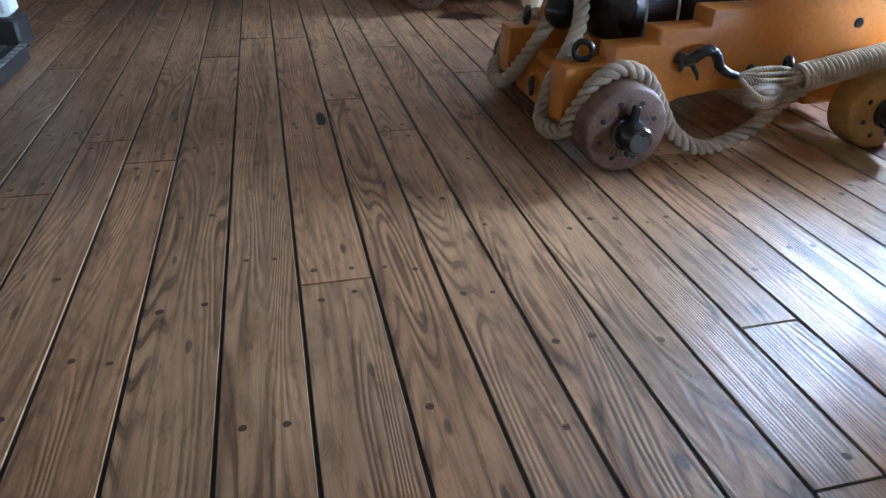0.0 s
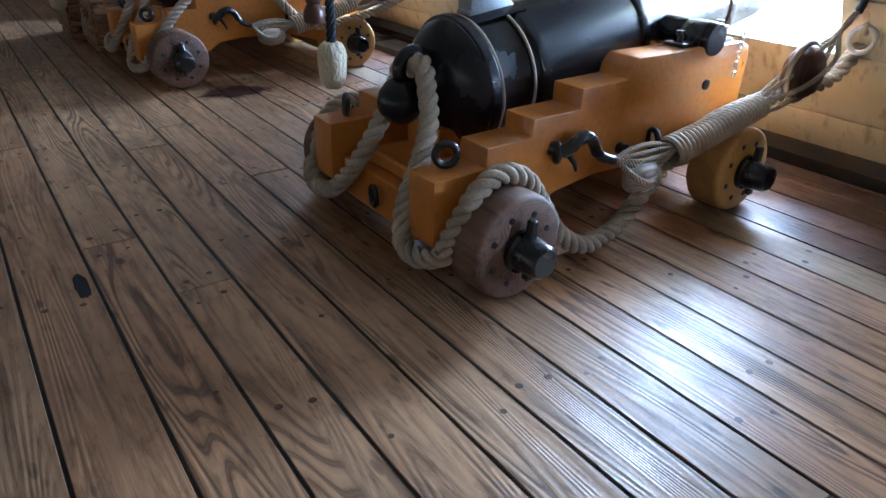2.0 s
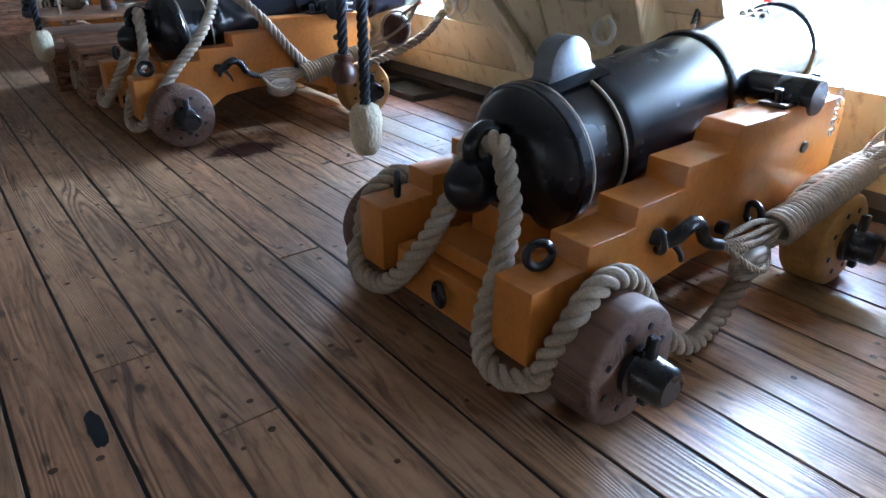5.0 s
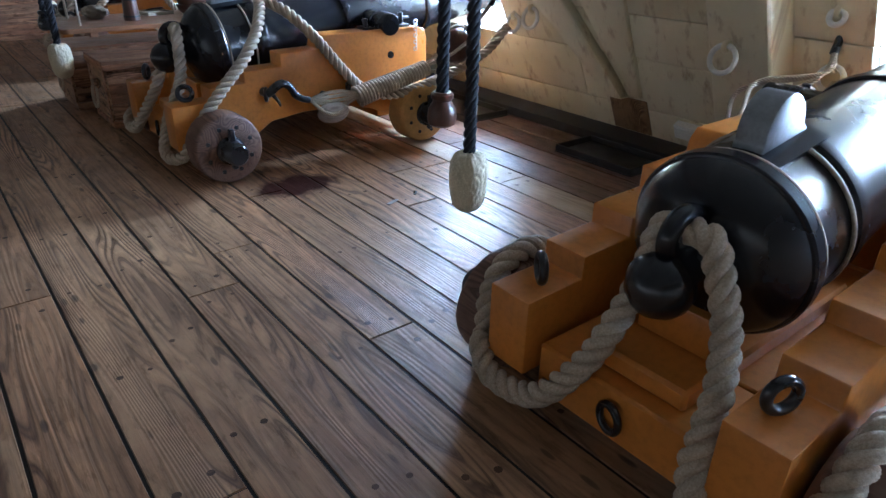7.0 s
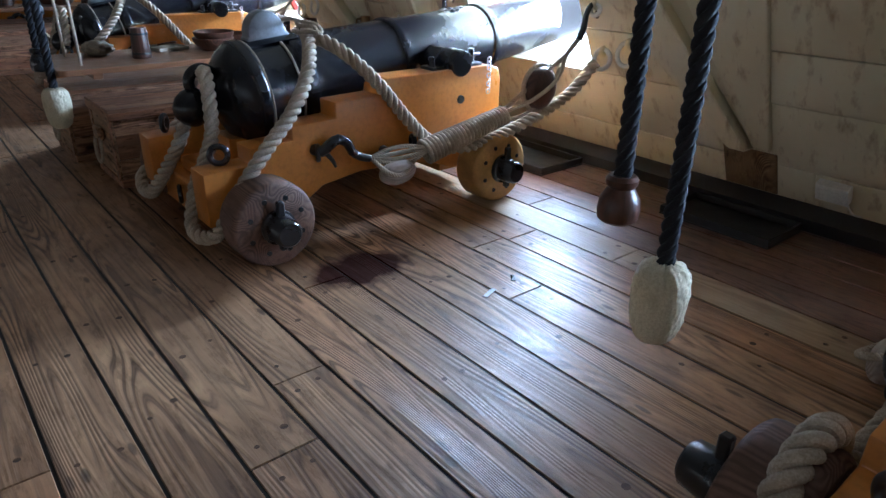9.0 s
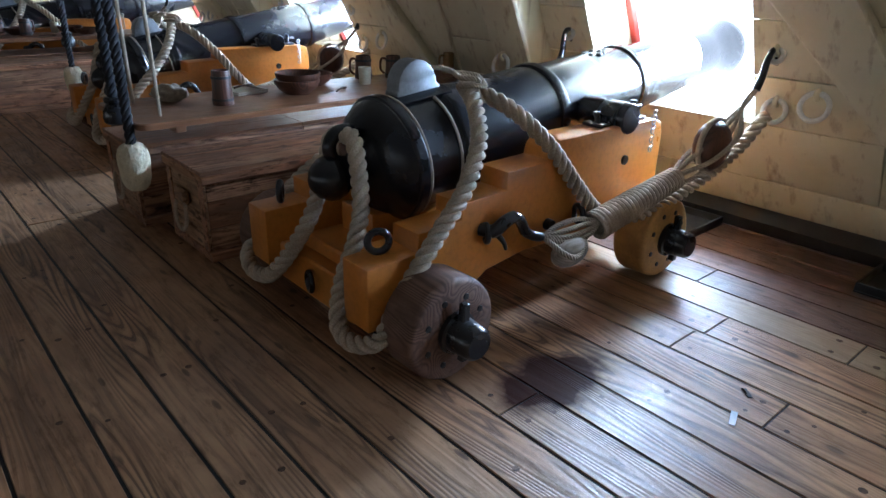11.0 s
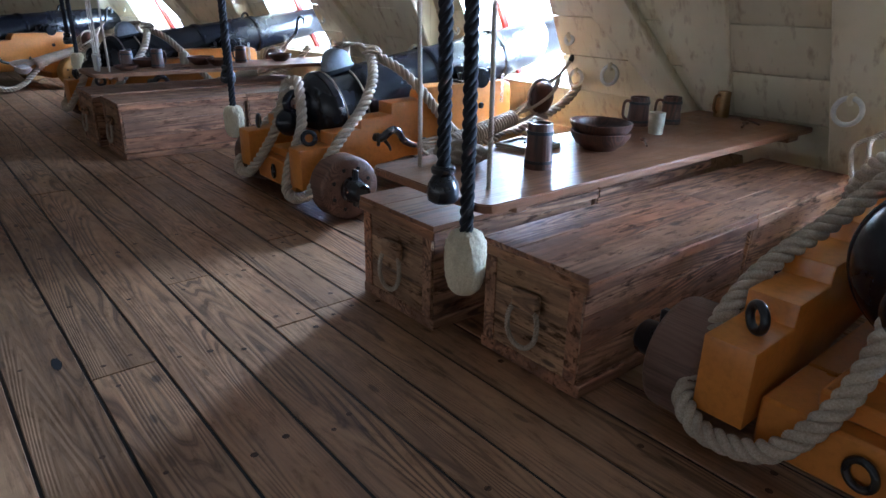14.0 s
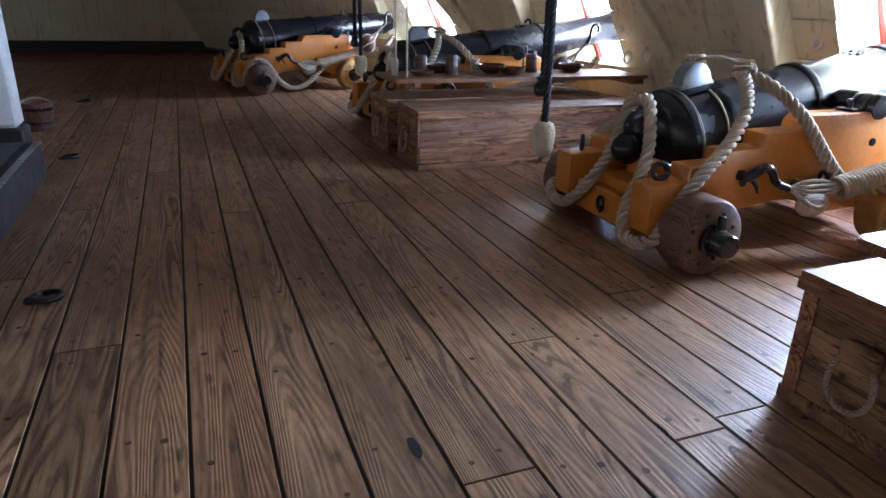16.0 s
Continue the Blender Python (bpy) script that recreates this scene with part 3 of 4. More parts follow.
    for x, rr in ((-1.085, 0.272), (-0.905, 0.265)):
        part("apron_cord", ring((x, 0, 0), rr, 0.007, Matrix.Rotation(radians(90), 4, "Z"), None, 48, 6), CORD, barrel, "thin brown lashing cord")
    # carved cipher on the second reinforce
    ci = bmesh.new()
    for k in range(7):
        a = k * 0.9
        ball((0.33 + 0.055 * math.cos(a), 0.05 * math.sin(a), 0.208), 0.022, 0.017, 0.010, ci, 8)
    ball((0.42, 0, 0.206), 0.03, 0.022, 0.012, ci, 10)
    part("cipher", ci, BLACK, barrel, "worn raised cipher")
    # cap squares with their key and chain
    for s in (-1, 1):
        cap = bmesh.new()
        pts = [(-0.19, 0), (-0.19, 0.018), (-0.10, 0.018)] + [(0.092 * math.cos(math.pi * (1 - k / 10)), 0.015 + 0.092 * math.sin(math.pi * (1 - k / 10))) for k in range(11)] + [(0.10, 0.018), (0.19, 0.018), (0.19, 0)]
        merge(cap, extrude_profile(pts, s * 0.40 - 0.055, s * 0.40 + 0.055, 0.004))
        c = part("cap_square", cap, IRON, g, "black iron strap over the trunnion")
        c.location = (1.56, 0, 0.786)
        part("cap_bolt", lathe([(0.0, 0.02), (0.05, 0.018), (0.055, 0.0)], 10, "Z"), IRON, c).location = (-0.155, s * 0.40, 0.018)
        part("cap_bolt", lathe([(0.0, 0.02), (0.075, 0.018), (0.08, 0.0)], 10, "Z"), IRON, c).location = (0.145, s * 0.40, 0.018)
        part("cap_key", box(0.10, 0.215, s * 0.40 - 0.01, s * 0.40 + 0.01, 0.05, 0.066, 0.003), IRON, c)
        ch = bmesh.new()
        for k in range(9):
            ring((0.215, s * 0.488, 0.035 - k * 0.0235), 0.014, 0.0035, Matrix.Rotation(radians(90 * (k % 2)), 4, "Z"), ch, 10, 5)
        part("key_chain", ch, STEEL, c, "short rusty iron chain")
    return g


def breeching(m, kind):
    """The thick rope round a gun's breech and carriage tail. kind 0: lies over the trucks; 1: lashed up to the breech."""
    t = thing("breeching_rope", "thick pale hemp breeching rope round the gun's breech" if kind else "thick pale hemp breeching rope draped over the truck wheels", "rope", m, "breeching ropes")
    zl = 0.83 if kind else 0.76
    for s in (-1, 1):
        e = -1.0 if s < 0 else 0.70
        if s < 0:
            tail = [(0.225, -0.02, zl), (0.215, -0.09, zl), (0.20, -0.14, zl - 0.08), (0.17, -0.20, 0.57), (0.10, -0.25, 0.45), (0.035, -0.27, 0.35), (0.0, -0.278, 0.25), (-0.035, -0.33, 0.155), (-0.03, -0.43, 0.13), (0.02, -0.52, 0.165)]
        else:
            tail = [(0.225, 0.02, zl), (0.20, 0.05, zl - 0.02), (0.16, 0.05, zl - 0.14), (0.10, 0.065, 0.50), (0.03, 0.10, 0.36), (-0.03, 0.18, 0.225), (-0.042, 0.28, 0.16), (-0.042, 0.42, 0.15), (-0.01, 0.505, 0.20)]
        if kind:
            up = [(0.07, s * 0.525, 0.24), (0.15, s * 0.53, 0.36), (0.30, s * 0.525, 0.53), (0.46, s * 0.50, 0.68), (0.60, s * 0.42, 0.83), (0.70, s * 0.28, 0.95), (0.75, s * 0.16, 1.005)]
            if s > 0:
                up = [(0.07, 0.525, 0.24), (0.15, 0.53, 0.36), (0.28, 0.52, 0.49), (0.42, 0.48, 0.60), (0.56, 0.41, 0.70), (0.66, 0.345, 0.80), (0.72, 0.28, 0.89), (0.75, 0.20, 0.975)]
            fwd = [(0.75, s * 0.17, 1.005), (0.86, s * 0.34, 0.92), (0.98, s * 0.47, 0.77), (1.12, s * 0.53, 0.58), (1.25, s * 0.56, 0.44), (1.40, s * 0.585, 0.37), (1.60, s * 0.64, 0.38), (1.95, s * 0.68, 0.47), (2.25, e * 0.72, 0.60), (2.38, e * 0.76, 0.74), (2.42, e * 0.77, 0.78)]
            part("tail_bight", rope(tail + up, 0.037), ROPE, t)
            part("side_length", rope(fwd, 0.037), ROPE, t)
            part("seizing", rope([(0.68, s * 0.19, 1.01), (0.71, s * 0.25, 1.02), (0.79, s * 0.25, 1.01), (0.80, s * 0.18, 1.045), (0.72, s * 0.14, 1.055), (0.70, s * 0.20, 1.045), (0.75, s * 0.24, 1.04), (0.80, s * 0.20, 1.0)], 0.012), CORD, t)
            part("lashing", rope([(0.75, s * 0.18, 1.03), (0.755, s * 0.09, 1.05), (0.755, 0.0, 1.06)], 0.012), CORD, t)
        else:
            over = [(0.03, s * 0.53, 0.22), (0.07, s * 0.56, 0.33), (0.13, s * 0.57, 0.42), (0.24, s * 0.57, 0.465), (0.36, s * 0.57, 0.42), (0.45, s * 0.58, 0.30), (0.54, s * 0.60, 0.16), (0.68, s * 0.62, 0.07), (0.85, s * 0.60, 0.065), (1.02, s * 0.58, 0.13), (1.18, s * 0.57, 0.26), (1.38, s * 0.56, 0.38), (1.60, s * 0.57, 0.47), (1.95, s * 0.64, 0.55), (2.25, e * 0.72, 0.60), (2.38, e * 0.76, 0.74), (2.42, e * 0.77, 0.78)]
            part("breeching", rope(tail + over, 0.041), ROPE, t)
    return t


def seizing_coil(a, c, r0, r1, turns):
    """Rope wound tightly round a line from a to c."""
    a, c = Vector(a), Vector(c)
    d = c - a
    u = d.normalized().orthogonal().normalized()
    w = d.normalized().cross(u)
    pts = []
    for i in range(turns * 14 + 1):
        f = i / (turns * 14)
        r = r0 + (r1 - r0) * f
        th = 2 * math.pi * i / 14
        pts.append(a + d * f + u * (r * math.cos(th)) + w * (r * math.sin(th)))
    rr = d.length / turns * 0.54
    return sweep(pts, lambda i, dd: [(rr * math.cos(2 * math.pi * k / 7), rr * math.sin(2 * math.pi * k / 7)) for k in range(7)])


def side_tackle(m, s):
    """A gun tackle frapped along the carriage's side, from its hook to the ship's side. s: -1 or 1."""
    e = -1.0 if s < 0 else 0.70
    t = thing("gun_tackle", "hemp gun tackle with wooden blocks, seized along the carriage", "rope tackle", m, "gun tackles")
    hk = [(0.58, s * 0.475, 0.475), (0.60, s * 0.53, 0.475), (0.63, s * 0.555, 0.51), (0.68, s * 0.56, 0.53), (0.73, s * 0.56, 0.50), (0.755, s * 0.565, 0.45), (0.80, s * 0.575, 0.42), (0.85, s * 0.58, 0.405)]
    h = part("carriage_hook", tube(hk, 0.031, taper=lambda f: 1.0 - 0.35 * f), IRON, t, "black iron hook")
    part("hook_eye", ring((0.59, s * 0.50, 0.46), 0.035, 0.013, Matrix.Rotation(radians(60), 4, "Z")), IRON, h)
    part("hook_tail", tube([(0.62, s * 0.53, 0.46), (0.645, s * 0.55, 0.42), (0.66, s * 0.55, 0.385)], 0.014, taper=lambda f: 1 - 0.5 * f), IRON, h)
    bl = ball((0.99, s * 0.635, 0.315), 0.118, 0.052, 0.07)
    b = part("near_block", bl, BLOCK, t, "grey worn wooden block", 60)
    part("block_strop", rope([(0.86, s * 0.585, 0.40), (0.90, s * 0.69, 0.34), (0.99, s * 0.695, 0.32), (1.12, s * 0.62, 0.36)], 0.013), ROPE, b)
    for k, (dz, dy) in enumerate(((0.045, -0.02), (0.028, 0.012), (0.006, 0.03), (-0.018, 0.036))):
        part("fall", rope([(0.85, s * 0.585, 0.405), (0.96, s * (0.60 + dy), 0.385 + dz), (1.10, s * (0.605 + dy), 0.385 + dz), (1.22, s * 0.62, 0.40)], 0.0125), ROPE, t)
    part("frapping", seizing_coil((1.19, s * 0.615, 0.385), (1.74, s * 0.68, 0.535), 0.064, 0.046, 24), ROPE, t, "tight turns of rope round the tackle")
    fb = ball((1.97, e * 0.72, 0.67), 0.125, 0.085, 0.13)
    b2 = part("far_block", fb, TURNED, t, "dark wooden block", 60)
    part("block_strop", ring((1.97, e * 0.72, 0.67), 0.134, 0.014, Matrix.Rotation(radians(-35), 4, "Y")), ROPE, b2)
    for dz, dy in ((0.075, 0.03), (-0.075, 0.02), (0.03, 0.095), (-0.03, -0.085)):
        part("fall", rope([(1.72, s * 0.68, 0.53 + dz * 0.4), (1.86, s * (0.70 + dy), 0.60 + dz), (2.02, s * (0.73 + dy), 0.71 + dz), (2.16, e * 0.75, 0.85), (2.26, e * 0.77, 0.96)], 0.0125), ROPE, t)
    part("wall_hook", tube([(2.24, e * 0.765, 0.93), (2.27, e * 0.77, 1.0), (2.275, e * 0.775, 1.07), (2.30, e * 0.78, 1.12), (2.345, e * 0.78, 1.125), (2.365, e * 0.785, 1.09), (2.355, e * 0.79, 1.05)], 0.021, taper=lambda f: 1.0 - 0.4 * f), IRON, t, "black iron hook")
    return t


def wall_ring(x, y, z, R=0.07, turn=0.0, tilt=10.0):
    t = thing("wall_ring", "cream-painted iron ring hanging from the side", "ring bolt", pose(x, y, z, tilt, 0, 90 + turn), "rings on the side")
    part("hoop", ring((0, 0, -R), R, 0.014), WHITE, t)
    part("staple", tube([(0, -0.10, 0.01), (0, -0.02, 0.015), (0, 0.018, 0.005), (0, 0.02, -0.02), (0, -0.01, -0.03)], 0.014), CREAM, t)
    return t


gun_rows = [(0.85, -3.65, 1, 5.0), (0.835, -0.02, 0, 8.5), (0.70, 3.60, 1, 6.5), (0.86, 7.47, 1, 11.0), (0.45, 11.2, 1, 9.0), (-0.75, 14.6, 0, 6.0)]
first = None
ropes = {}
tackles = {}
for gx, gy, kind, lift in gun_rows:
    m = pose(gx, gy, 0, 0, 0, 18 if gy > 14 else 5 if gy > 11 else 0)
    if first is None:
        first = g = cannon(m)
    else:
        g = copy_thing(first, m)
    for c in g.children:
        if c.name.startswith("barrel"):
            c.rotation_euler = (0, -radians(lift), 0)
    ropes[kind] = copy_thing(ropes[kind], m) if kind in ropes else breeching(m, kind)
    for s in (-1, 1):
        tackles[s] = copy_thing(tackles[s], m) if s in tackles else side_tackle(m, s)
    for s in (-1, 1):
        yy = gy + (-0.79 if s < 0 else 0.55)
        wall_ring(wx(yy) - 0.5 * 0.82 - 0.045, yy, 0.86, 0.06)
        wall_ring(wx(yy) - 0.5 * 1.10 - 0.03, yy, 1.135, 0.035)
    yy = gy + 0.97
    wall_ring(wx(yy) - 0.5 * 0.9 - 0.31, yy, 0.93)
    yy = gy - (1.14 if gy > 7 else 1.0)
    wall_ring(wx(yy) - 0.5 * 0.9 - 0.045, yy, 0.93)


# ---- rope sponges that hang from the deckhead ----
def rope_sponge(x, y, z, label_kind):
    """z: height of the head's lower end."""
    if label_kind == "sponge":
        t = thing("rope_sponge", "pale fleece sponge head on a tarred black rope", "gun sponge", pose(x, y, z), "hanging gun tools")
        hb = bmesh.new()
        bmesh.ops.create_icosphere(hb, subdivisions=5, radius=1.0)
        for v in hb.verts:
            p = v.co.copy()
            zz = p.z
            r = 0.078 * (1.0 + 0.10 * zz)
            flat = max(-1, min(1, zz * 1.25))
            k = (1 - abs(flat) ** 3.2) ** 0.33 if abs(flat) < 1 else 0.0
            d = Vector((p.x, p.y, 0))
            d = d.normalized() if d.length > 1e-5 else d
            nn = noise.noise(p * 9.0) * 0.006 + noise.noise(p * 28.0) * 0.004
            v.co = d * (r * max(k, 0.0) + nn * (k > 0)) + Vector((0, 0, 0.13 + 0.13 * flat + nn))
        part("fleece_head", hb, FLEECE, t, "pale shaggy fleece head", 180)
        top = 0.245
    else:
        t = thing("rope_rammer", "turned brown wooden rammer head on a tarred black rope" if y < 4 else "turned black-painted rammer head on a tarred black rope", "gun rammer", pose(x, y, z), "hanging gun tools")
        part("rammer_head", lathe([(0.0, 0.0), (0.0, 0.045), (0.01, 0.058), (0.035, 0.062), (0.07, 0.058), (0.095, 0.044), (0.105, 0.038), (0.115, 0.046), (0.13, 0.047), (0.14, 0.038), (0.14, 0.0)], 28, "Z"), TURNED if y < 4 else IRON, t, "turned wooden head", 30)
        top = 0.135
    part("tarred_rope", rope([(0, 0, top), (0.004, 0.004, top + 0.4), (-0.003, 0.003, top + 0.8), (0, 0, 1.81 - z)], 0.027, lay=0.12), TARRED_ROPE, t, "tarred black laid rope")
    return t


for x, y, z, k in ((1.26, 1.08, 0.375, "sponge"), (1.25, 1.25, 0.705, "rammer"), (1.15, -2.47, 0.27, "sponge"), (1.27, -2.30, 0.72, "rammer"),
                   (0.47, 4.935, 0.33, "sponge"), (0.45, 5.05, 0.675, "rammer"), (1.02, 8.42, 0.28, "sponge"), (1.06, 8.56, 0.70, "rammer"), (0.85, 13.0, 0.36, "sponge"), (0.80, 13.1, 0.72, "rammer")):
    rope_sponge(x, y, z, k)


# ---- sea chests ----
def sea_chest(x0, x1, y0, y1, h, label, seed, lid_mat=None):
    r = random.Random(seed)
    t = thing("sea_chest", label, "chest", pose(x0, y0, 0), "sea chests")
    L, W = x1 - x0, y1 - y0
    part("plinth", box(-0.018, L + 0.018, -0.018, W + 0.018, 0.0, 0.055, 0.006), CHEST, t)
    part("body", box(0.012, L - 0.012, 0.012, W - 0.012, 0.056, h - 0.03, 0), TAR, t)
    zs = [0.056, 0.056 + (h - 0.085) * r.uniform(0.30, 0.36), 0.056 + (h - 0.085) * r.uniform(0.64, 0.7), h - 0.029]
    for za, zb in zip(zs, zs[1:]):
        part("side_board", box(0.0, L, 0.0, 0.014, za + 0.001, zb - 0.001, 0.003), CHEST, t)
        part("side_board", box(0.0, L, W - 0.014, W, za + 0.001, zb - 0.001, 0.003), CHEST, t)
        part("end_board", box(-0.014, -0.0005, 0.002, W - 0.002, za + 0.001, zb - 0.001, 0.003), CHEST_END, t)
        part("end_board", box(L + 0.0005, L + 0.014, 0.002, W - 0.002, za + 0.001, zb - 0.001, 0.003), CHEST_END, t)
    for y in (0.0, W - 0.06):
        part("corner_post", box(-0.021, -0.0145, y, y + 0.06, 0.056, h - 0.03, 0.002), CHEST, t)
    lid = part("lid", box(-0.012, L + 0.012, -0.012, W + 0.012, h - 0.028, h - 0.006, 0.004), CHEST, t)
    n = 3
    for k in range(n):
        a, c = -0.022 + (W + 0.044) * k / n, -0.022 + (W + 0.044) * (k + 1) / n
        part("lid_board", box(-0.026, L + 0.026, a + 0.0006, c - 0.0006, h - 0.0055, h + 0.017 + r.uniform(-0.001, 0.001), 0.0018), lid_mat or CHEST, lid)
    part("lid_rim", box(-0.028, -0.0125, -0.028, W + 0.028, h - 0.05, h - 0.006, 0.004), CHEST_END, lid)
    part("lid_rim", box(-0.028, L + 0.028, -0.030, -0.0145, h - 0.05, h - 0.006, 0.004), CHEST, lid)
    c = W / 2
    part("becket_cleat", box(-0.058, -0.022, c - 0.07, c + 0.07, h * 0.56, h * 0.56 + 0.085, 0.012), CHEST_END, t, "wooden handle cleat")
    part("becket", rope([(-0.045, c - 0.052, h * 0.56 + 0.03), (-0.055, c - 0.075, h * 0.50), (-0.06, c - 0.07, h * 0.36), (-0.062, c - 0.03, h * 0.27), (-0.062, c + 0.03, h * 0.27), (-0.06, c + 0.07, h * 0.36), (-0.055, c + 0.075, h * 0.50), (-0.045, c + 0.052, h * 0.56 + 0.03)], 0.011, sides=12), ROPE, t, "rope handle")
    return t


LAB = "rough pine sea chest with a rope handle, lid closed"
sea_chest(0.674, 1.82, 4.512, 5.012, 0.483, LAB, 1)
sea_chest(1.88, 2.96, 4.512, 5.012, 0.483, LAB, 2)
sea_chest(0.578, 1.62, 5.254, 5.777, 0.483, LAB, 3, TABLE)
sea_chest(1.68, 2.72, 5.254, 5.777, 0.483, LAB, 4, TABLE)
sea_chest(0.39, 1.48, 9.31, 9.85, 0.475, LAB, 5)
sea_chest(1.54, 2.60, 9.31, 9.85, 0.475, LAB, 6)
sea_chest(0.34, 1.40, 10.0, 10.54, 0.475, LAB, 7)
sea_chest(1.46, 2.50, 10.0, 10.54, 0.475, LAB, 8)


# ---- mess tables ----
def mess_table(x0, x1, y0, y1, z):
    t = thing("mess_table", "long pine mess table slung on ropes between two guns", "table", pose(x0, y0, 0), "mess tables")
    L, W = x1 - x0, y1 - y0
    r = 0.06
    bm = bmesh.new()
    pts = []
    for cx, cy, a0 in ((r, r, 180), (L, 0, None), (L, W, None), (r, W - r, 90)):
        if a0 is None:
            pts.append((cx, cy))
        else:
            for k in range(7):
                a = radians(a0 + (15 * k if a0 == 180 else 15 * k))
                pts.append((cx + r * math.cos(a), cy + r * math.sin(a)))
    lo = [bm.verts.new((x, y, z - 0.035)) for x, y in pts]
    hi = [bm.verts.new((x, y, z)) for x, y in pts]
    bm.faces.new(lo[::-1])
    bm.faces.new(hi)
    for i in range(len(pts)):
        j = (i + 1) % len(pts)
        bm.faces.new((lo[i], lo[j], hi[j], hi[i]))
    bmesh.ops.recalc_face_normals(bm, faces=bm.faces)
    bmesh.ops.bevel(bm, geom=[e for e in bm.edges if e.verts[0].co.z == e.verts[1].co.z], offset=0.005, segments=2, affect="EDGES")
    part("tabletop", bm, TABLE, t)
    for yy in (0.16, W - 0.16):
        part("batten", box(0.20, 0.26, yy - 0.12, yy + 0.12, z - 0.075, z - 0.0355, 0.005), TABLE, t)
    part("rail", box(0.3, L - 0.3, W / 2 - 0.03, W / 2 + 0.03, z - 0.07, z - 0.0355, 0.005), TABLE, t)
    for yy in (0.17, W - 0.15):
        part("sling", rope([(0.17, yy, z - 0.06), (0.17, yy, z + 0.3), (0.172, yy + 0.01, z + 0.7), (0.175, yy, 1.80)], 0.0105, sides=12), ROPE, t, "thin hemp sling rope")
        part("sling_knot", ball((0.17, yy, z - 0.055), 0.019, 0.019, 0.02), ROPE, t)
    part("wall_cleat", box(L - 0.12, L + 0.02, 0.08, W - 0.08, z - 0.10, z - 0.0355, 0.006), TABLE, t)
    return t


mess_table(0.50, 3.22, 4.865, 5.63, 0.69)
mess_table(0.36, 3.05, 9.92, 10.58, 0.67)


def tankard(x, y, z, h=0.15, r=0.045, turn=0.0, mat=None, label="dark staved wooden tankard", hooped=True):
    t = thing("tankard", label, "mug", pose(x, y, z, 0, 0, turn), "mess gear")
    part("body", lathe([(0, 0), (0, r * 1.15), (0.006, r * 1.18), (h * 0.5, r * 1.06), (h * 0.97, r), (h, r * 0.97), (h, r * 0.86), (0.02, r), (0.02, 0.0)], 24, "Z"), mat or TURNED, t, "", 30)
    if hooped:
        for f in (0.16, 0.8):
            part("hoop", lathe([(h * f - 0.007, r * 1.1), (h * f - 0.007, r * 1.2 - 0.006 * f), (h * f + 0.007, r * 1.19 - 0.006 * f), (h * f + 0.007, r * 1.08)], 24, "Z"), TAR, t, "", 30)
    part("handle", tube([(r * 0.98, 0, h * 0.85), (r + 0.03, 0, h * 0.86), (r + 0.042, 0, h * 0.7), (r + 0.04, 0, h * 0.35), (r + 0.012, 0, h * 0.18)], 0.009), mat or TURNED, t)
    return t


def bowl(x, y, z, r=0.12, h=0.075, label="dark turned wooden bowl"):
    t = thing("wooden_bowl", label, "bowl", pose(x, y, z), "mess gear")
    part("body", lathe([(0, 0), (0, r * 0.55), (0.006, r * 0.58), (h * 0.35, r * 0.82), (h * 0.75, r * 0.97), (h, r), (h + 0.003, r * 0.97), (h, r * 0.93), (h * 0.6, r * 0.85), (h * 0.3, r * 0.62), (0.018, r * 0.35), (0.016, 0.0)], 36, "Z"), TURNED, t, "", 40)
    return t


def beaker(x, y, z):
    t = thing("horn_beaker", "pale horn beaker on the mess table", "cup", pose(x, y, z), "mess gear")
    part("body", lathe([(0, 0), (0, 0.04), (0.115, 0.046), (0.12, 0.044), (0.115, 0.041), (0.012, 0.036), (0.01, 0)], 20, "Z"), HORN, t)


def spoon(x, y, z, turn):
    t = thing("wooden_spoon", "dark wooden spoon lying on the table", "spoon", pose(x, y, z, 0, 0, turn), "mess gear")
    part("stem", tube([(0, 0, 0.008), (0.06, 0, 0.012), (0.13, 0, 0.01)], 0.006), TURNED, t)
    part("bowl", ball((0.16, 0, 0.0095), 0.035, 0.022, 0.009), TURNED, t)


def trencher(x, y, z, turn):
    t = thing("square_plate", "square pale wooden plate with raised rims", "plate", pose(x, y, z, 0, 0, turn), "mess gear")
    b = 0.12
    part("base", box(-b, b, -b, b, 0.0, 0.012, 0.003), HORN, t)
    for k in range(4):
        p = part("rim", box(-b, b, b - 0.016, b, 0.0122, 0.024, 0.003), HORN, t)
        p.rotation_euler = (0, 0, k * math.pi / 2)


def bag(x, y, z):
    t = thing("canvas_bag", "crumpled grey canvas bread bag", "bag", pose(x, y, z), "mess gear")
    bm = bmesh.new()
    bmesh.ops.create_icosphere(bm, subdivisions=4, radius=1.0)
    for v in bm.verts:
        p = v.co.copy()
        k = 1 + 0.22 * noise.noise(p * 2.3) + 0.08 * noise.noise(p * 6)
        v.co = Vector((p.x * 0.10 * k, p.y * 0.14 * k, max(0.0, (p.z * 0.5 + 0.42) * 0.10 * k)))
    part("sack", bm, CANVAS, t, "", 180)


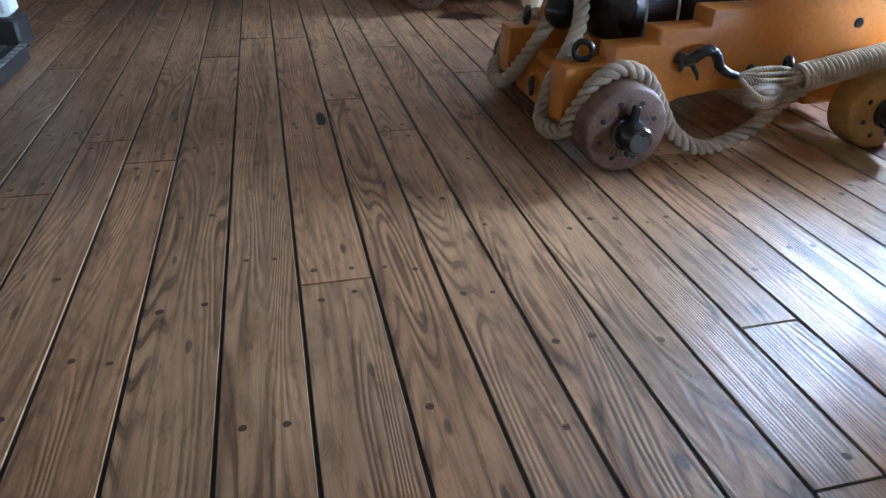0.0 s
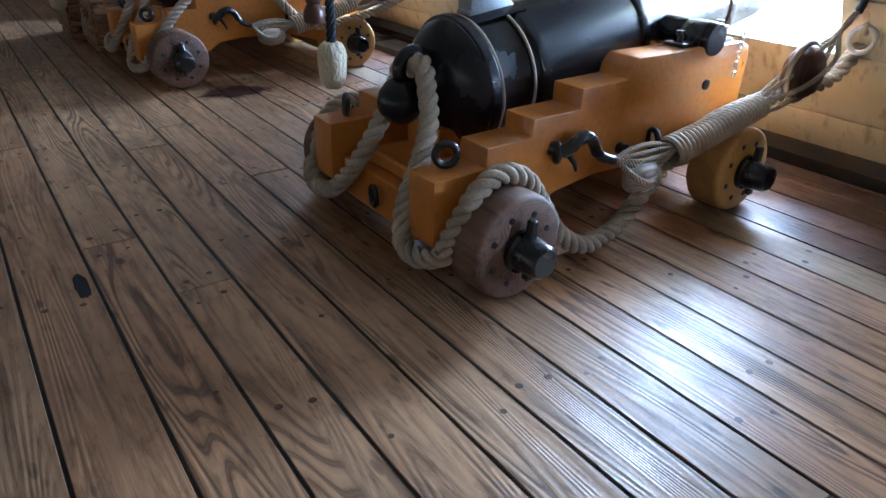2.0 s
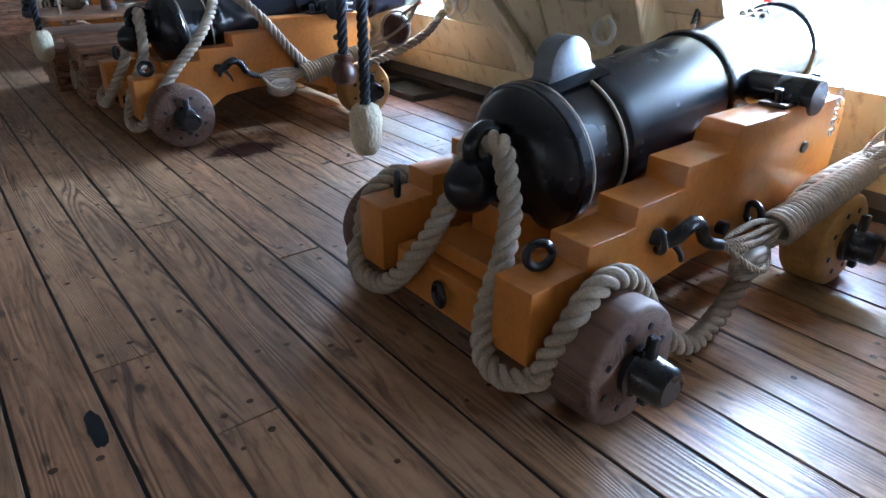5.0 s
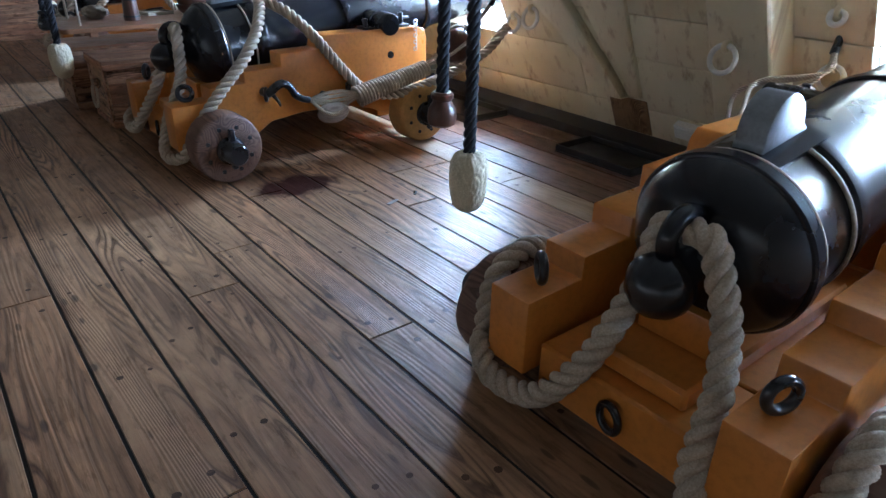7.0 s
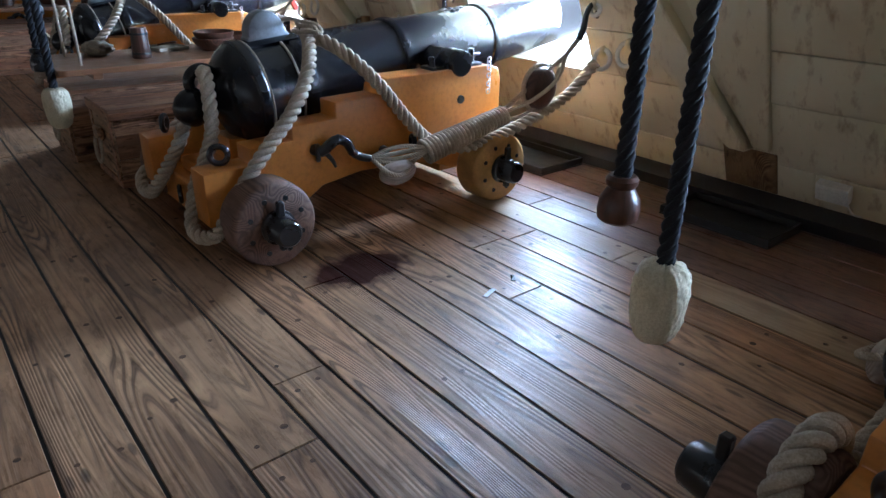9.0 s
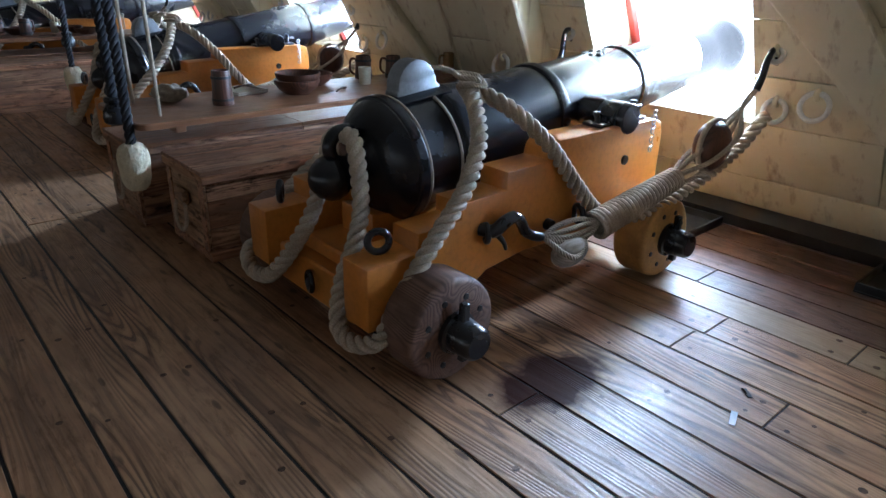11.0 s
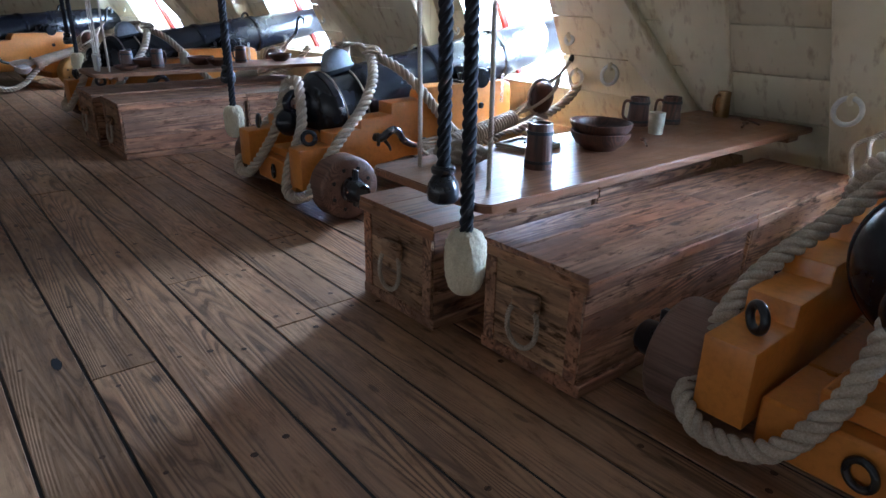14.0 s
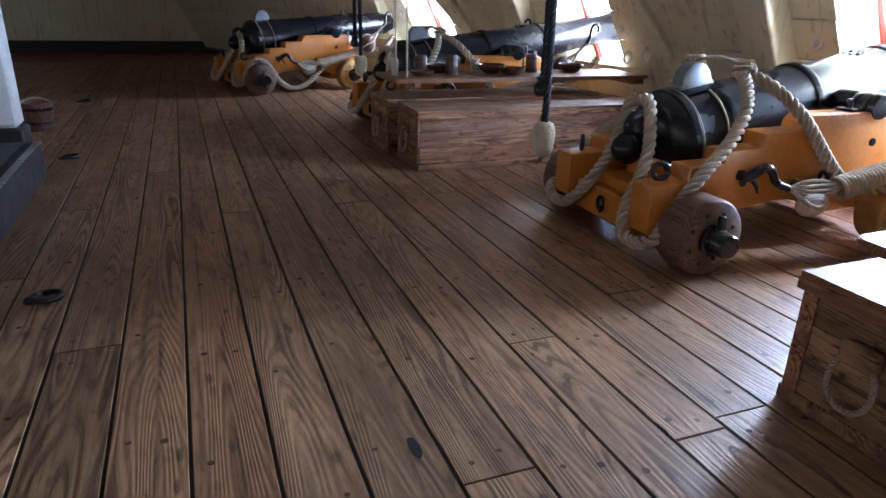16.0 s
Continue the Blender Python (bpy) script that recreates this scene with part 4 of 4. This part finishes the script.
zt = 0.6905
bowl(1.64, 5.25, zt, 0.15, 0.09)
bowl(1.65, 5.25, zt + 0.042, 0.148, 0.09)
bowl(1.90, 5.49, zt, 0.14, 0.08)
tankard(1.09, 5.16, zt, 0.20, 0.054, 60)
tankard(2.36, 5.53, zt, 0.168, 0.056, 150)
tankard(2.58, 5.45, zt, 0.162, 0.054, 140)
beaker(2.22, 5.31, zt)
tankard(3.10, 5.40, zt, 0.16, 0.043, 170, COPPER, "dull brass tankard on the table", False)
trencher(1.36, 5.48, zt, 12)
spoon(1.29, 5.44, zt + 0.03, 30)
spoon(1.86, 5.12, zt, 40)
spoon(2.80, 5.10, zt, 20)
spoon(2.97, 5.08, zt, 60)
bag(0.88, 5.45, zt)

zt = 0.6705
tankard(1.02, 10.23, zt, 0.18, 0.054, 20)
bowl(0.96, 10.42, zt, 0.13, 0.075)
bowl(0.70, 10.16, zt, 0.11, 0.045)
bowl(1.50, 10.36, zt, 0.135, 0.08)
bowl(1.63, 10.18, zt, 0.13, 0.065)
beaker(1.36, 10.46, zt)
tankard(1.94, 10.36, zt, 0.17, 0.054, 120)
tankard(0.79, 10.44, zt, 0.16, 0.054, 120)
bowl(2.4, 10.35, zt, 0.13, 0.075)
spoon(1.1, 10.04, zt, 10)


def card_holder(x, y, z):
    t = thing("hanging_label", "small white card in a holder on thin cords", "sign", pose(x, y, z), "")
    part("card", box(-0.012, 0.012, -0.07, 0.07, 0, 0.15, 0.003), PAPER, t)
    for s in (-1, 1):
        part("cord", tube([(0, s * 0.05, 0.148), (0, s * 0.03, 0.5), (0, s * 0.01, 1.80 - z)], 0.004, sides=6, step=0.05), ROPE, t)


card_holder(0.46, 10.23, 0.6705)


# ---- drip trays, hatch coaming, posts ----
def tray(x0, x1, y0, y1):
    t = thing("drip_tray", "shallow black tray on the deck by the side", "tray", pose(x0, y0, 0), "drip trays")
    L, W = x1 - x0, y1 - y0
    part("bottom", box(0, L, 0, W, 0.0, 0.008, 0), WATERWAY, t)
    for a in ((0, 0.014, 0, W), (L - 0.014, L, 0, W), (0.0145, L - 0.0145, 0, 0.014), (0.0145, L - 0.0145, W - 0.014, W)):
        part("rim", box(*a, 0.0085, 0.055, 0.003), WATERWAY, t)


tray(3.04, 3.43, 1.52, 2.18)
tray(2.98, 3.42, 3.08, 3.82)


def coaming(x, y0, y1, h):
    t = thing("hatch_coaming", "black hatch coaming with a worn metal nosing", "hatch", pose(x, y0, 0), "hatches", "structure")
    W = y1 - y0
    part("sill", box(-1.3, 0.0, 0, W, 0, h, 0.012), WATERWAY, t)
    n = int(W / 0.09)
    for k in range(n):
        part("nosing_stud", box(-0.045, 0.003, (k + 0.12) * W / n, (k + 0.86) * W / n, h + 0.0005, h + 0.012, 0.004), STEEL, t)
    part("grating", box(-1.2, -0.1, 0.06, W - 0.06, h + 0.001, h + 0.02, 0.004), TAR, t)


def white_post(x, y):
    t = thing("deck_post", "white-painted square wooden post with chamfered edges", "post", pose(x, y, 0), "deck posts")
    part("shaft", box(-0.12, 0.12, -0.12, 0.12, 0.22, 1.80, 0.03), WHITE, t)
    part("foot", box(-0.15, 0.15, -0.15, 0.15, 0.0, 0.2195, 0.02), WATERWAY, t, "black-painted foot")


coaming(-2.10, -1.6, 1.75, 0.10)
coaming(-2.40, 7.1, 9.9, 0.26)
white_post(-2.36, 2.15)
white_post(-2.82, 10.9)


def bucket(x, y):
    t = thing("wooden_bucket", "old wooden bucket with rope handle on the deck", "bucket", pose(x, y, 0))
    part("staves", lathe([(0, 0), (0, 0.12), (0.28, 0.15), (0.28, 0.135), (0.02, 0.11), (0.02, 0)], 24, "Z"), TURNED, t, "", 30)
    for z in (0.07, 0.2):
        part("hoop", lathe([(z, 0.12 + z * 0.1), (z, 0.132 + z * 0.107), (z + 0.03, 0.136 + z * 0.107), (z + 0.03, 0.12 + z * 0.1)], 24, "Z"), IRON, t)
    part("handle", rope([(-0.14, 0, 0.27), (-0.1, 0, 0.30), (0, 0.04, 0.315), (0.1, 0, 0.30), (0.14, 0, 0.27)], 0.012), ROPE, t)


bucket(-2.75, 11.9)


def deck_ring(x, y):
    t = thing("deck_ring", "black iron ring bolt lying on the deck", "ring bolt", pose(x, y, 0), "deck ring bolts")
    part("plate", lathe([(0.0, 0.05), (0.012, 0.045), (0.02, 0.02), (0.02, 0)], 18, "Z"), IRON, t)
    part("hoop", ring((0.05, 0, 0.016), 0.06, 0.013, Matrix.Rotation(radians(88), 4, "X")), IRON, t)


for x, y in ((-2.10, 7.5), (-2.36, 10.5), (-2.6, 13.8)):
    deck_ring(x, y)


def deck_plate(x, y, turn, sx, sy, mat, label):
    t = thing("deck_plate", label, "plate", pose(x, y, 0.0045, 0, 0, turn))
    part("plate", box(-sx, sx, -sy, sy, 0, 0.003, 0.001), mat, t)


deck_plate(1.55, 2.07, 20, 0.045, 0.012, STEEL, "small worn steel plate let into the deck")
deck_plate(1.74, 2.11, 50, 0.03, 0.01, IRON, "small black iron plate let into the deck")

# ---- deck planks, treenails ----
SEAMS = [-11.5 + 0.235 * i for i in range(39)] + [-2.435, -2.19, -1.955, -1.705, -1.465, -1.222, -0.985, -0.725, -0.475, -0.215, 0.017, 0.236, 0.475, 0.69, 0.91, 1.135, 1.355, 1.585, 1.81, 2.04, 2.27, 2.51, 2.74, 2.98, 3.21, 3.44, 3.72]
KNOWN = {0.017: [0.01], -0.475: [2.08, 8.6], 0.475: [2.05], -0.725: [5.73, 9.66], 0.236: [5.75, 8.65], -1.222: [8.59], -0.985: [10.6], -1.465: [10.43, 3.2], -1.705: [9.8],
         1.585: [1.98], 2.04: [2.45], 2.51: [2.75], 0.69: [8.9, -2.5], 0.91: [-1.9], 1.135: [0.3]}
rnd = random.Random(11)
drift = 0.0
nails = bmesh.new()


def plank(a, c, y0, y1):
    g = 0.0058
    bm = bmesh.new()
    lo, hi = [], []
    b = 0.002
    for x, y in ((a, y0), (c, y0), (c, y1), (a, y1)):
        sx = 1 if x == a else -1
        sy = 1 if y == y0 else -1
        xx = x + drift * y
        lo.append(bm.verts.new((xx + sx * g, y + sy * 0.003, -0.005)))
        hi.append(bm.verts.new((xx + sx * (g + b), y + sy * (0.003 + b), 0.0)))
    bm.faces.new(hi)
    for i in range(4):
        j = (i + 1) % 4
        bm.faces.new((lo[i], lo[j], hi[j], hi[i]))
    z = rnd.uniform(-0.0012, 0.0012)
    for v in bm.verts:
        v.co.z += z
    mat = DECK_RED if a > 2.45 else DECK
    if a == 2.27 and y0 < 2:
        mat = DECK_PALE
    part("plank", bm, mat, floor, "", None)
    return z


rest = bmesh.new()
for a, c in zip(SEAMS, SEAMS[1:]):
    cuts = list(KNOWN.get(a, []))
    y = -8.7 + rnd.uniform(1.5, 6.5)
    while y < 21.4:
        if all(abs(y - k) > 2.5 for k in cuts):
            cuts.append(y)
        y += rnd.uniform(4.5, 7.0)
    cuts = [-8.7] + sorted(cuts) + [21.44]
    for y0, y1 in zip(cuts, cuts[1:]):
        if a < -3.0:
            if y1 - y0 > 0.1:
                box(a + 0.004 + drift * y0, c - 0.004 + drift * y0, y0 + 0.003, y1 - 0.003, -0.005, 0.0, 0, rest)
            continue
        z = plank(a, c, y0, y1)
        for yy in [y0 + 0.09, y1 - 0.09] + [y0 + k * 0.72 + rnd.uniform(-0.05, 0.05) for k in range(1, int((y1 - y0) / 0.72))]:
            for fx in (0.27, 0.73):
                if rnd.random() < 0.75 and -3 < yy < 11:
                    px, py = a + (c - a) * (fx + rnd.uniform(-0.05, 0.05)) + drift * yy, yy + rnd.uniform(-0.03, 0.03)
                    k = 9
                    r = rnd.uniform(0.009, 0.015)
                    vs = [nails.verts.new((px + r * math.cos(2 * math.pi * q / k), py + r * math.sin(2 * math.pi * q / k), z + 0.0008)) for q in range(k)]
                    nails.faces.new(vs)
tagged(part("far_planks", rest, DECK, floor, "", None), kind="stuff")
NAIL = wood("treenail_ends", (0.17, 0.09, 0.045), (0.10, 0.052, 0.028), (0.035, 0.018, 0.01), "X", knots=False)
tagged(part("treenails", nails, NAIL, floor, "", None), kind="stuff")


def flat_patch(name, label, cx, cy, rx, ry, z, mat, seed, rough=0.35):
    bm = bmesh.new()
    vs = []
    for k in range(40):
        a = 2 * math.pi * k / 40
        q = 1 + rough * noise.noise(Vector((2.2 * math.cos(a), 2.2 * math.sin(a), seed)))
        vs.append(bm.verts.new((cx + rx * q * math.cos(a), cy + ry * q * math.sin(a), z)))
    bm.faces.new(vs)
    tagged(new(name, mesh_of(bm, name, mat)), label, "stain", kind="structure")


HOLE = plain("charred_hole", (0.006, 0.006, 0.007), 0.8)
flat_patch("worn_hole", "black worn hole in a deck plank", -0.262, 0.255, 0.025, 0.105, 0.0026, HOLE, 5.1, 0.22)
flat_patch("worn_hole", "black worn hole in a deck plank", -0.80, 5.94, 0.018, 0.055, 0.0026, HOLE, 8.1, 0.2)
RED_DECK = plain("red_deck_paint", (0.32, 0.03, 0.02), 0.35, var=0.3)
tagged(new("floor_border", mesh_of(box(-11.4, 2.2, 19.4, 21.43, 0.004, 0.008, 0), "floor_border", RED_DECK)), "red-painted strip of deck before the bulkhead", "floor", kind="structure")


def small_box(y, z):
    t = thing("junction_box", "small white-painted box with a short cable on the side", "box", pose(wx(y) - 0.5 * z - 0.004, y, z, 0, -26.6, 0))
    part("case", box(-0.06, -0.001, -0.085, 0.085, -0.05, 0.06, 0.006), WHITE, t)
    part("lid", box(-0.068, -0.0605, -0.07, 0.07, -0.04, 0.05, 0.004), WHITE, t)
    part("cable", tube([(-0.03, -0.07, -0.045), (-0.035, -0.09, -0.09), (-0.03, -0.11, -0.12), (-0.02, -0.14, -0.13)], 0.005), WHITE, t)


small_box(1.42, 0.27)
